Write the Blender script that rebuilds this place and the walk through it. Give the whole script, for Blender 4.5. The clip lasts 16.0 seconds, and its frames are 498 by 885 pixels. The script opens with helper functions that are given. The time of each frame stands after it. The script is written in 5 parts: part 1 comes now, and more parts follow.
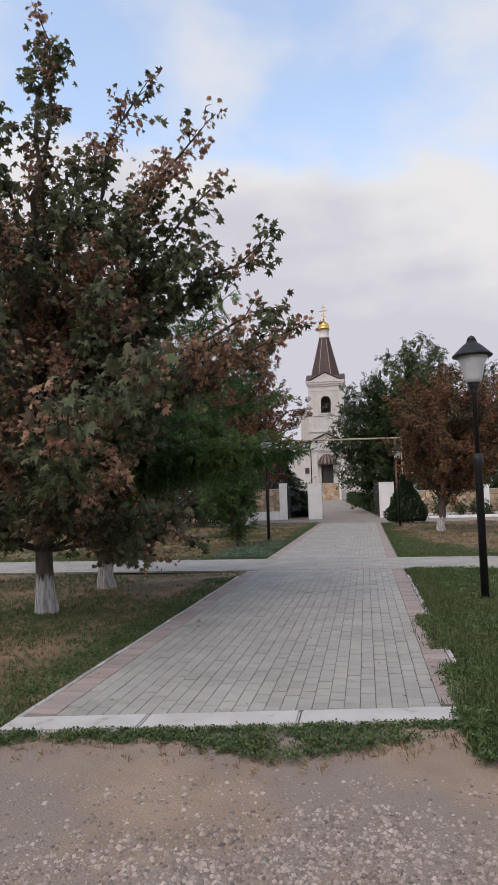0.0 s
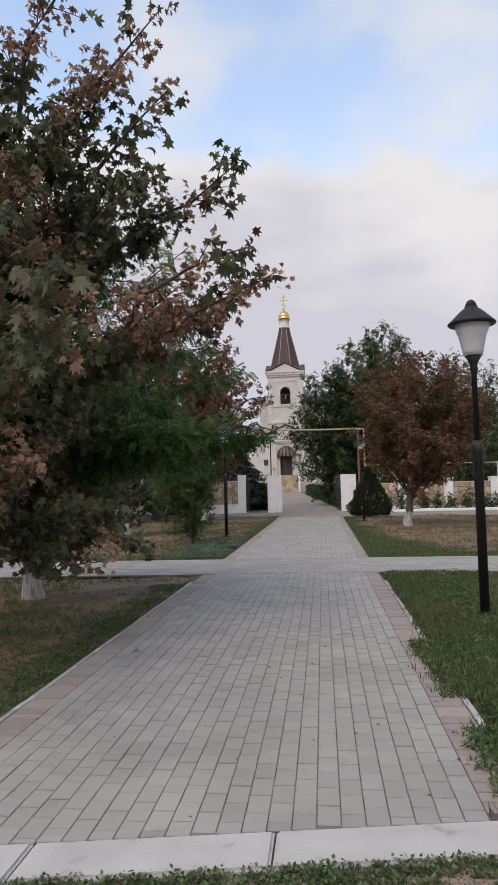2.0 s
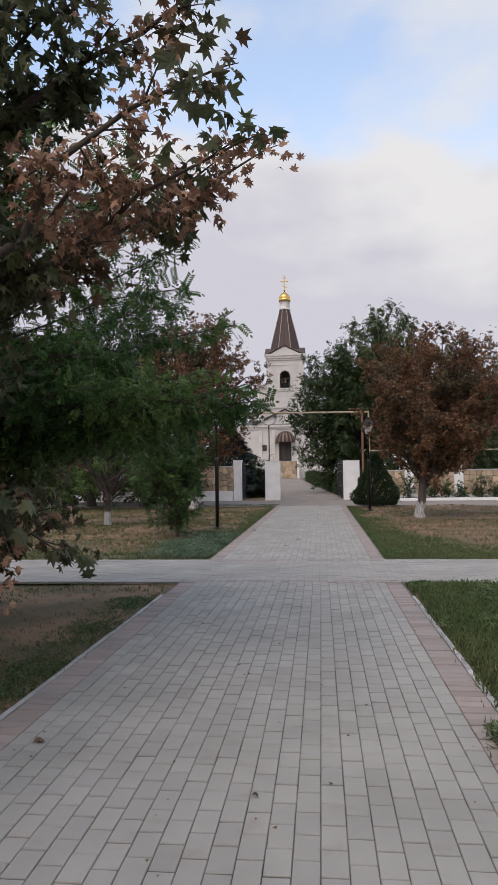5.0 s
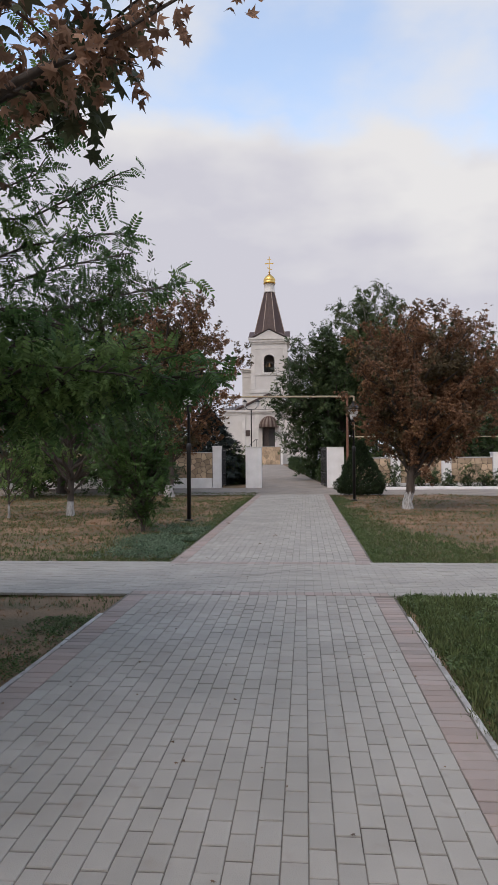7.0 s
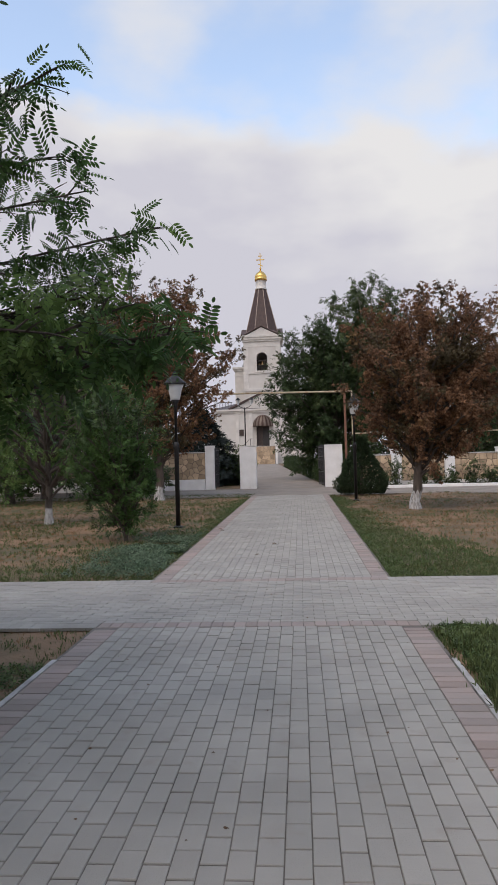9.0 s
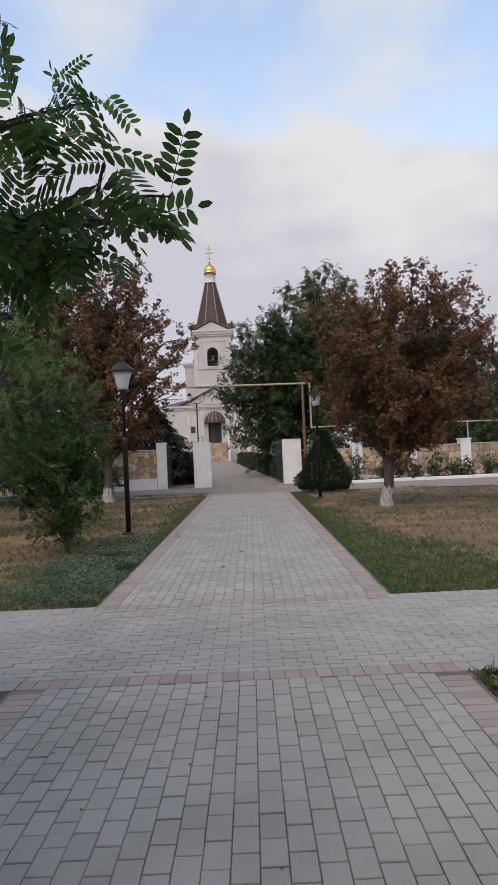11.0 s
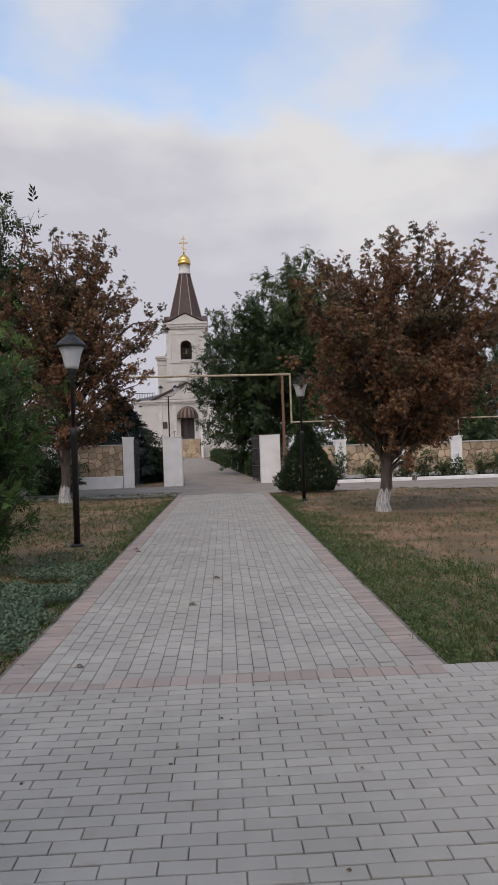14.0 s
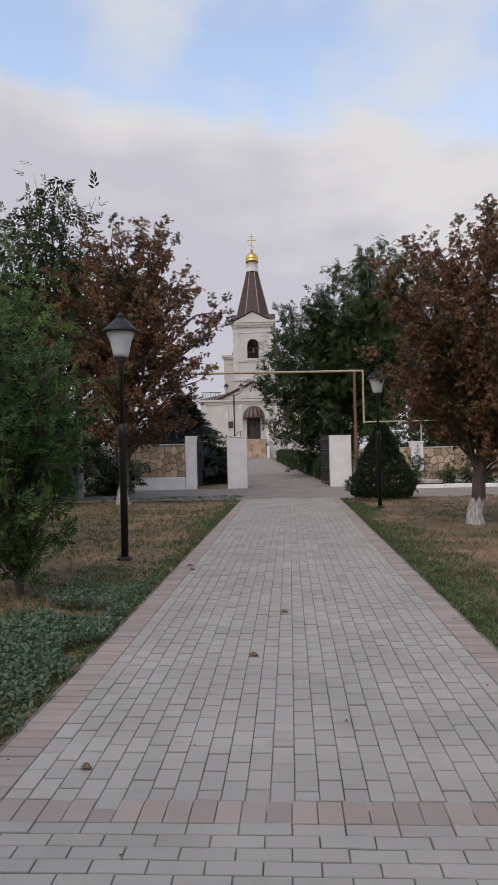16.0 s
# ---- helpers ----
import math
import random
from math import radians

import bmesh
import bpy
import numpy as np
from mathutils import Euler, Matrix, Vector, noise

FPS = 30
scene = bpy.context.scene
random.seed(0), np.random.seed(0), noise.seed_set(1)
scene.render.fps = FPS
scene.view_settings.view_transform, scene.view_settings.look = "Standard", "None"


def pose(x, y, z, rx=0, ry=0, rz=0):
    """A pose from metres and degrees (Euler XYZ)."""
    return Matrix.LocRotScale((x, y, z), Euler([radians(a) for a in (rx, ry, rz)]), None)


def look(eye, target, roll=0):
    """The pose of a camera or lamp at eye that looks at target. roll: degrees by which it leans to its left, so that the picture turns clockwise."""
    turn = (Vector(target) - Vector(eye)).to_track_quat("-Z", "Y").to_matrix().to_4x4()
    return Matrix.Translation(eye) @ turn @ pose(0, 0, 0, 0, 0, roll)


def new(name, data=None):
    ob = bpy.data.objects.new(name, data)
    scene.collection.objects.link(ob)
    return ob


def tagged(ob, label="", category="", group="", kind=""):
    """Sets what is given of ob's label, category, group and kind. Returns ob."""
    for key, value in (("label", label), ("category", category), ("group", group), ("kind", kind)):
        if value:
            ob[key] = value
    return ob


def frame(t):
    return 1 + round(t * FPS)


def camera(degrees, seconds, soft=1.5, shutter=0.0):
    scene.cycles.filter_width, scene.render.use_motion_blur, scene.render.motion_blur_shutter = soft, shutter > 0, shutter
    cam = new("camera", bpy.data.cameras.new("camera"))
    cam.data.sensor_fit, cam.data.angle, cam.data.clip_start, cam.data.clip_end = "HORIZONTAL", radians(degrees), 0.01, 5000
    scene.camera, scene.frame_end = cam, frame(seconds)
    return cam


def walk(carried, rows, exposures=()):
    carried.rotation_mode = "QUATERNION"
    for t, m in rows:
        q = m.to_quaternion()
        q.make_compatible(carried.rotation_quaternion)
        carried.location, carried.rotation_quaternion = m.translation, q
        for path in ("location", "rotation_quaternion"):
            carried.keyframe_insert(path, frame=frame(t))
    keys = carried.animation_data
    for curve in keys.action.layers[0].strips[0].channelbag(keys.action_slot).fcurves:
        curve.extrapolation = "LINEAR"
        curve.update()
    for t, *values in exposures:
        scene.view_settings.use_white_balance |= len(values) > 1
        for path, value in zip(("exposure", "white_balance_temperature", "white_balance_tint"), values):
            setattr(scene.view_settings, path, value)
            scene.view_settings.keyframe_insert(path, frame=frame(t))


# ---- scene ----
cam = camera(39.9, 16.0, soft=0.9)
PATH = [
    (0, (0.832, 1.754, 1.388), (0.504, 3.721, 1.551), -1.6),
    (0.5, (0.767, 2.155, 1.425), (0.427, 4.119, 1.581), -2.1),
    (1, (0.733, 2.598, 1.404), (0.389, 4.563, 1.547), -2.4),
    (1.5, (0.657, 2.998, 1.4), (0.364, 4.972, 1.54), -2.2),
    (2, (0.602, 3.401, 1.423), (0.393, 5.386, 1.559), -1.4),
    (2.5, (0.557, 3.816, 1.436), (0.345, 5.8, 1.571), -1.4),
    (3, (0.458, 4.221, 1.432), (0.248, 6.206, 1.565), -1.1),
    (3.5, (0.387, 4.612, 1.422), (0.171, 6.595, 1.553), -1.0),
    (6, (0.499, 6.6, 1.451), (0.307, 8.589, 1.517), -0.5),
    (6.5, (0.502, 6.97, 1.509), (0.33, 8.962, 1.566), -0.6),
    (7, (0.533, 7.392, 1.497), (0.37, 9.385, 1.548), -0.4),
    (7.5, (0.51, 7.766, 1.488), (0.347, 9.758, 1.542), -0.5),
    (8, (0.482, 8.127, 1.466), (0.321, 10.12, 1.52), -0.5),
    (8.2, (0.482, 8.296, 1.489), (0.316, 10.289, 1.545), -0.8),
    (10.3, (0.229, 9.989, 1.457), (0.119, 11.985, 1.496), -2.6),
    (10.5, (0.207, 10.187, 1.463), (0.103, 12.183, 1.504), -2.7),
    (11, (0.146, 10.561, 1.451), (0.143, 12.561, 1.489), -2.6),
    (11.5, (0.132, 10.96, 1.464), (0.207, 12.959, 1.497), -2.8),
    (12, (0.103, 11.354, 1.471), (0.18, 13.352, 1.509), -2.7),
    (12.5, (0.062, 11.81, 1.47), (0.195, 13.805, 1.508), -2.7),
    (13, (0.053, 12.199, 1.47), (0.185, 14.195, 1.504), -2.3),
    (13.5, (0.024, 12.593, 1.457), (0.121, 14.591, 1.489), -2.0),
    (14, (0.07, 12.999, 1.44), (0.145, 14.997, 1.466), -2.0),
    (14.5, (0.085, 13.414, 1.427), (0.105, 15.414, 1.456), -1.9),
    (15, (0.089, 13.779, 1.432), (0.1, 15.778, 1.463), -1.8),
    (15.5, (0.07, 14.185, 1.453), (-0.005, 16.184, 1.485), -1.5),
    (16, (0.021, 14.575, 1.459), (-0.096, 16.571, 1.492), -1.3),
]
EXPOSURES = [(0, -0.05), (3.5, -0.05), (7.0, -0.08), (10.5, -0.10), (12.5, -0.18), (16.0, -0.22)]
walk(cam, [(t, look(eye, target, roll)) for t, eye, target, roll in PATH], EXPOSURES)


# ---- world, sun, exposure ----
world = bpy.data.worlds.new("sky")
scene.world = world
world.use_nodes = True
SUN_ELEVATION, SUN_TURN = 52.0, 205.0


def build_sky():
    nt = world.node_tree
    N, L = nt.nodes, nt.links
    N.clear()
    out = N.new("ShaderNodeOutputWorld")
    bg = N.new("ShaderNodeBackground")
    sky = N.new("ShaderNodeTexSky")
    sky.sky_type, sky.sun_disc = "NISHITA", False
    sky.sun_elevation, sky.sun_rotation = radians(SUN_ELEVATION), radians(SUN_TURN)
    sky.dust_density, sky.air_density = 1.0, 1.0
    dim = N.new("ShaderNodeMix")
    dim.data_type, dim.blend_type = "RGBA", "MULTIPLY"
    dim.inputs[0].default_value = 1
    L.new(sky.outputs[0], dim.inputs[6])
    dim.inputs[7].default_value = (0.455, 0.39, 0.335, 1)
    tc = N.new("ShaderNodeTexCoord")
    sep = N.new("ShaderNodeSeparateXYZ")
    L.new(tc.outputs["Generated"], sep.inputs[0])

    def lumps(scale, detail, rough, at, flat):
        mp, n = N.new("ShaderNodeMapping"), N.new("ShaderNodeTexNoise")
        mp.inputs["Location"].default_value, mp.inputs["Scale"].default_value = at, (1, 1, flat)
        L.new(tc.outputs["Generated"], mp.inputs[0])
        L.new(mp.outputs[0], n.inputs["Vector"])
        n.inputs["Scale"].default_value, n.inputs["Detail"].default_value, n.inputs["Roughness"].default_value = scale, detail, rough
        return n.outputs[0]

    def calc(op, p, q, r=None):
        m = N.new("ShaderNodeMath")
        m.operation = op
        for k, v in enumerate((p, q, r)):
            if isinstance(v, float):
                m.inputs[k].default_value = v
            elif v is not None:
                L.new(v, m.inputs[k])
        return m.outputs[0]

    def ease(v, a, b, lo, hi):
        m = N.new("ShaderNodeMapRange")
        m.interpolation_type = "SMOOTHSTEP"
        for k, w in enumerate((a, b, lo, hi)):
            m.inputs[1 + k].default_value = w
        L.new(v, m.inputs[0])
        return m.outputs[0]

    # a bank of cloud with a lumpy upper edge, lower towards the right, with thin veils above it
    edge = ease(sep.outputs[0], 0.07, 0.24, 0.475, 0.415)
    deep = calc("SUBTRACT", edge, sep.outputs[2])
    deep = calc("MULTIPLY_ADD", lumps(4.5, 5, 0.5, (0.3, 0.1, 0.4), 1.6), 0.22, deep)
    deep = calc("SUBTRACT", deep, 0.11)
    bank = ease(deep, -0.015, 0.05, 0.0, 1.0)
    veil = ease(lumps(3.0, 6, 0.5, (1.9, 0.2, 0.7), 1.8), 0.42, 0.66, 0.05, 0.75)
    ramp = calc("MAXIMUM", bank, veil)
    # the clouds' own light and shade: white along the upper edge, greyer and mottled below
    grey = calc("MULTIPLY_ADD", lumps(5.0, 4, 0.45, (2.1, 0.4, 1.2), 2.2), 0.55, deep)
    shade = N.new("ShaderNodeValToRGB")
    e = shade.color_ramp.elements
    e[0].position, e[1].position = 0.27, 0.45
    e[0].color, e[1].color = (0.85, 0.835, 0.84, 1), (0.655, 0.645, 0.72, 1)
    L.new(grey, shade.inputs[0])
    mix = N.new("ShaderNodeMix")
    mix.data_type = "RGBA"
    L.new(ramp, mix.inputs[0])
    L.new(dim.outputs[2], mix.inputs[6])
    L.new(shade.outputs[0], mix.inputs[7])
    L.new(mix.outputs[2], bg.inputs[0])
    bg.inputs[1].default_value = 1.0
    L.new(bg.outputs[0], out.inputs[0])


build_sky()
sun_data = bpy.data.lights.new("sun", "SUN")
sun_data.energy, sun_data.angle, sun_data.color = 0.9, radians(40), (1.0, 0.90, 0.79)
sun = new("sun", sun_data)
a, e = radians(SUN_TURN), radians(SUN_ELEVATION)
sun.matrix_world = look((0, 0, 0), (-math.sin(a) * math.cos(e), -math.cos(a) * math.cos(e), -math.sin(e)))

# ---- helpers of this place ----
rng = np.random.default_rng(7)


def gz(y):
    """Height of the paving along the walk."""
    if y < 18:
        return 0.0
    if y < 42:
        return (y - 18) * 0.0045
    return 0.108 + min(y - 42, 70) * 0.0155


def mesh_of(name, verts, faces, mats=(), smooth=False):
    me = bpy.data.meshes.new(name)
    me.from_pydata(verts if isinstance(verts, list) else verts.tolist(), [], faces if isinstance(faces, list) else faces.tolist())
    for m in mats:
        me.materials.append(m)
    if smooth:
        me.polygons.foreach_set("use_smooth", [True] * len(me.polygons))
    me.update()
    return me


def thing(name, x, y, z, label, category, group="", kind="", rz=0.0):
    ob = new(name)
    ob.empty_display_size = 0.2
    ob.location, ob.rotation_euler = (x, y, z), (0, 0, radians(rz))
    return tagged(ob, label, category, group, kind)


def part(name, bm, material, parent, label="", smooth=False):
    me = bpy.data.meshes.new(name)
    bmesh.ops.recalc_face_normals(bm, faces=bm.faces)
    bm.to_mesh(me)
    bm.free()
    me.materials.append(material)
    if smooth:
        me.polygons.foreach_set("use_smooth", [True] * len(me.polygons))
    ob = new(name, me)
    ob.parent = parent
    return tagged(ob, label) if label else ob


def child(name, me, parent, label="", kind=""):
    ob = new(name, me)
    ob.parent = parent
    return tagged(ob, label, "", "", kind)


def box(bm, x0, x1, y0, y1, z0, z1, bevel=0.0):
    r = bmesh.ops.create_cube(bm, size=1, matrix=Matrix.LocRotScale(((x0 + x1) / 2, (y0 + y1) / 2, (z0 + z1) / 2), None, (x1 - x0, y1 - y0, z1 - z0)))
    if bevel:
        edges = list({e for v in r["verts"] for e in v.link_edges})
        bmesh.ops.bevel(bm, geom=edges, offset=bevel, segments=1, affect="EDGES", profile=0.5)
    return bm


def boxed(x0, x1, y0, y1, z0, z1, bevel=0.0):
    return box(bmesh.new(), x0, x1, y0, y1, z0, z1, bevel)


def lathe(profile, sides=16, bm=None, cx=0.0, cy=0.0, turn=0.0):
    """A turned body from (radius, height) pairs."""
    bm = bm or bmesh.new()
    rings = []
    for r, z in profile:
        rings.append([bm.verts.new((cx + max(r, 1e-4) * math.cos(turn + 2 * math.pi * i / sides), cy + max(r, 1e-4) * math.sin(turn + 2 * math.pi * i / sides), z)) for i in range(sides)])
    for lo, hi in zip(rings, rings[1:]):
        for i in range(sides):
            bm.faces.new((lo[i], lo[(i + 1) % sides], hi[(i + 1) % sides], hi[i]))
    bm.faces.new(rings[0][::-1])
    bm.faces.new(rings[-1])
    return bm


def prism(points, y0, y1, bm=None):
    """An upright slab: an outline in x and z, drawn out from y0 to y1."""
    bm = bm or bmesh.new()
    f = [bm.verts.new((x, y0, z)) for x, z in points]
    b = [bm.verts.new((x, y1, z)) for x, z in points]
    bm.faces.new(f)
    bm.faces.new(b[::-1])
    n = len(points)
    for i in range(n):
        bm.faces.new((f[i], b[i], b[(i + 1) % n], f[(i + 1) % n]))
    return bm


def tubes(paths, sides=6):
    """Vertices and quads of round branches: paths of (points, radii)."""
    V, F, base = [], [], 0
    for pts, rad in paths:
        pts, rad = np.asarray(pts, float), np.asarray(rad, float)
        tan = np.gradient(pts, axis=0)
        tan /= np.linalg.norm(tan, axis=1)[:, None] + 1e-9
        ref = np.where(np.abs(tan[:, 2:3]) > 0.9, [[1.0, 0, 0]], [[0, 0, 1.0]])
        s = np.cross(tan, ref)
        s /= np.linalg.norm(s, axis=1)[:, None] + 1e-9
        u = np.cross(s, tan)
        ang = np.arange(sides) * 2 * np.pi / sides
        ring = pts[:, None] + rad[:, None, None] * (np.cos(ang)[None, :, None] * s[:, None] + np.sin(ang)[None, :, None] * u[:, None])
        V.append(ring.reshape(-1, 3))
        n = len(pts)
        i = np.arange(n - 1)[:, None] * sides
        j = np.arange(sides)[None]
        k = (j + 1) % sides
        F.append((np.stack([i + j, i + k, i + sides + k, i + sides + j], -1).reshape(-1, 4)) + base)
        base += n * sides
    return np.concatenate(V), np.concatenate(F)


def spread(tv, tf, R, P):
    """Copies of a small shape (vertices, triangles) by turning matrices and places, as one set of vertices and faces."""
    n, k = len(P), len(tv)
    V = np.einsum("nij,kj->nki", R, tv) + P[:, None]
    F = tf[None] + (np.arange(n) * k)[:, None, None]
    return V.reshape(-1, 3), F.reshape(-1, tf.shape[1])


def unit(v):
    return v / (np.linalg.norm(v, axis=-1, keepdims=True) + 1e-9)


def basis(forward, normal, size):
    """Turning matrices that lay a leaf along forward with its face to normal."""
    f = unit(forward)
    s = unit(np.cross(f, normal))
    n = np.cross(s, f)
    return np.stack([s, f, n], -1) * np.asarray(size)[:, None, None]


# ---- materials ----
def material(name, col, rough=0.7, metal=0.0, col2=None, scale=8.0, mix=(0.35, 0.65), bump=0.0, bump_scale=60.0, rand=0.0, leaf=0.0, spot=None, spot_scale=2.0, spot_range=(0.55, 0.7), detail=6, stretch=(1, 1, 1), island=False, spec=0.5):
    """A node material: base colour varied by two sizes of noise and by piece, with a fine relief."""
    m = bpy.data.materials.new(name)
    m.use_nodes = True
    N, L = m.node_tree.nodes, m.node_tree.links
    p = N["Principled BSDF"]
    p.inputs["Roughness"].default_value, p.inputs["Metallic"].default_value = rough, metal
    p.inputs["Specular IOR Level"].default_value = min(spec, 0.22) if leaf else spec
    tc = N.new("ShaderNodeTexCoord")
    mp = N.new("ShaderNodeMapping")
    mp.inputs["Scale"].default_value = stretch
    if rand and not leaf and not island:
        geo0 = N.new("ShaderNodeNewGeometry")
        L.new(geo0.outputs["Position"], mp.inputs[0])
    else:
        L.new(tc.outputs["Object"], mp.inputs[0])
    n1 = N.new("ShaderNodeTexNoise")
    n1.inputs["Scale"].default_value, n1.inputs["Detail"].default_value = scale, detail
    L.new(mp.outputs[0], n1.inputs["Vector"])
    r1 = N.new("ShaderNodeMapRange")
    r1.inputs[1].default_value, r1.inputs[2].default_value = mix
    L.new(n1.outputs[0], r1.inputs[0])
    c = N.new("ShaderNodeMix")
    c.data_type = "RGBA"
    c.inputs[6].default_value = (*col, 1)
    c.inputs[7].default_value = (*(col2 or [q * 0.75 for q in col]), 1)
    L.new(r1.outputs[0], c.inputs[0])
    last = c.outputs[2]
    if spot:
        n2 = N.new("ShaderNodeTexNoise")
        n2.inputs["Scale"].default_value, n2.inputs["Detail"].default_value = spot_scale, 5
        L.new(mp.outputs[0], n2.inputs["Vector"])
        r2 = N.new("ShaderNodeMapRange")
        r2.inputs[1].default_value, r2.inputs[2].default_value = spot_range
        L.new(n2.outputs[0], r2.inputs[0])
        c2 = N.new("ShaderNodeMix")
        c2.data_type = "RGBA"
        L.new(r2.outputs[0], c2.inputs[0])
        L.new(last, c2.inputs[6])
        c2.inputs[7].default_value = (*spot, 1)
        last = c2.outputs[2]
    if rand:
        geo, oi = N.new("ShaderNodeNewGeometry"), N.new("ShaderNodeObjectInfo")
        ad, fr = N.new("ShaderNodeMath"), N.new("ShaderNodeMath")
        fr.operation = "FRACT"
        L.new(geo.outputs["Random Per Island"], ad.inputs[0])
        L.new(oi.outputs["Random"], ad.inputs[1])
        L.new(ad.outputs[0], fr.inputs[0])
        mr = N.new("ShaderNodeMapRange")
        mr.inputs[3].default_value, mr.inputs[4].default_value = 1 - rand, 1 + rand
        L.new(fr.outputs[0], mr.inputs[0])
        mul = N.new("ShaderNodeMix")
        mul.data_type, mul.blend_type = "RGBA", "MULTIPLY"
        mul.inputs[0].default_value = 1
        L.new(last, mul.inputs[6])
        L.new(mr.outputs[0], mul.inputs[7])
        last = mul.outputs[2]
    L.new(last, p.inputs["Base Color"])
    if bump:
        nb, b = N.new("ShaderNodeTexNoise"), N.new("ShaderNodeBump")
        nb.inputs["Scale"].default_value, nb.inputs["Detail"].default_value = bump_scale, 5
        L.new(mp.outputs[0], nb.inputs["Vector"])
        b.inputs["Strength"].default_value, b.inputs["Distance"].default_value = min(bump, 1.0), 0.02
        L.new(nb.outputs[0], b.inputs["Height"])
        L.new(b.outputs[0], p.inputs["Normal"])
    if leaf:
        tr, mx = N.new("ShaderNodeBsdfTranslucent"), N.new("ShaderNodeMixShader")
        L.new(last, tr.inputs[0])
        mx.inputs[0].default_value = leaf
        L.new(p.outputs[0], mx.inputs[1])
        L.new(tr.outputs[0], mx.inputs[2])
        L.new(mx.outputs[0], N["Material Output"].inputs[0])
    return m


def bark(name, col, white_to):
    """Bark, limewashed up to a ragged height."""
    m = material(name, col, 0.9, col2=[q * 0.5 for q in col], scale=14, bump=0.9, bump_scale=25, stretch=(1, 1, 0.25))
    N, L = m.node_tree.nodes, m.node_tree.links
    p = N["Principled BSDF"]
    old = p.inputs["Base Color"].links[0].from_socket
    tc, sp = N.new("ShaderNodeTexCoord"), N.new("ShaderNodeSeparateXYZ")
    L.new(tc.outputs["Object"], sp.inputs[0])
    nz, mm = N.new("ShaderNodeTexNoise"), N.new("ShaderNodeMath")
    nz.inputs["Scale"].default_value = 9
    mm.operation = "MULTIPLY_ADD"
    mm.inputs[1].default_value = 0.35
    L.new(nz.outputs[0], mm.inputs[0])
    L.new(sp.outputs[2], mm.inputs[2])
    mr = N.new("ShaderNodeMapRange")
    mr.inputs[1].default_value, mr.inputs[2].default_value = white_to + 0.13, white_to + 0.20
    L.new(mm.outputs[0], mr.inputs[0])
    # limewash worn off in upright streaks
    wn, wm = N.new("ShaderNodeTexNoise"), N.new("ShaderNodeMapping")
    wm.inputs["Scale"].default_value = (1, 1, 0.12)
    L.new(tc.outputs["Object"], wm.inputs[0])
    L.new(wm.outputs[0], wn.inputs["Vector"])
    wn.inputs["Scale"].default_value = 38
    wr = N.new("ShaderNodeMapRange")
    wr.inputs[1].default_value, wr.inputs[2].default_value = 0.42, 0.6
    L.new(wn.outputs[0], wr.inputs[0])
    mx0 = N.new("ShaderNodeMath")
    mx0.operation = "MAXIMUM"
    L.new(mr.outputs[0], mx0.inputs[0])
    wr2 = N.new("ShaderNodeMath")
    wr2.operation = "MULTIPLY"
    wr2.inputs[1].default_value = 0.55
    L.new(wr.outputs[0], wr2.inputs[0])
    L.new(wr2.outputs[0], mx0.inputs[1])
    c = N.new("ShaderNodeMix")
    c.data_type = "RGBA"
    c.inputs[6].default_value = (0.47, 0.46, 0.44, 1)
    L.new(mx0.outputs[0], c.inputs[0])
    L.new(old, c.inputs[7])
    L.new(c.outputs[2], p.inputs["Base Color"])
    return m


GREY_PAVER = material("grey_concrete_paver", (0.338, 0.324, 0.290), 0.88, col2=(0.278, 0.267, 0.238), scale=1.3, bump=0.25, bump_scale=160, rand=0.065, spot=(0.27, 0.245, 0.21), spot_scale=5.0, spot_range=(0.60, 0.78))
PINK_PAVER = material("pink_concrete_paver", (0.318, 0.252, 0.22), 0.88, col2=(0.275, 0.238, 0.215), scale=1.5, bump=0.25, bump_scale=160, rand=0.13, spot=(0.25, 0.22, 0.19), spot_scale=4.0, spot_range=(0.58, 0.75))
JOINT = material("sandy_joint", (0.195, 0.175, 0.15), 0.95, col2=(0.06, 0.05, 0.042), scale=2.6, mix=(0.38, 0.68), bump=0.5)
CONCRETE = material("pale_concrete", (0.50, 0.485, 0.455), 0.85, col2=(0.42, 0.40, 0.375), scale=3, bump=0.3, bump_scale=120, spot=(0.24, 0.21, 0.18), spot_scale=6, spot_range=(0.6, 0.75))
ASPHALT = material("old_asphalt", (0.275, 0.24, 0.20), 0.92, col2=(0.21, 0.18, 0.152), scale=1.2, bump=0.6, bump_scale=90, spot=(0.24, 0.21, 0.18), spot_scale=0.7)
WHITEWASH = material("whitewashed_plaster", (0.82, 0.81, 0.79), 0.85, col2=(0.73, 0.72, 0.695), scale=2.5, bump=0.25, bump_scale=40, spot=(0.44, 0.42, 0.39), spot_scale=2.2, spot_range=(0.64, 0.82))
STONE = material("tan_fieldstone", (0.50, 0.38, 0.255), 0.9, col2=(0.40, 0.30, 0.20), scale=4, bump=0.7, bump_scale=22, rand=0.32)
MORTAR = material("brown_mortar", (0.20, 0.155, 0.12), 0.95, col2=(0.14, 0.11, 0.09), scale=12, bump=0.4)
BLACK_METAL = material("black_painted_metal", (0.013, 0.013, 0.014), 0.5, col2=(0.022, 0.021, 0.021), scale=20, bump=0.08, spec=0.3)
IRON = material("dark_wrought_iron", (0.035, 0.037, 0.042), 0.5, 0.3, col2=(0.06, 0.055, 0.05), scale=20, bump=0.1)
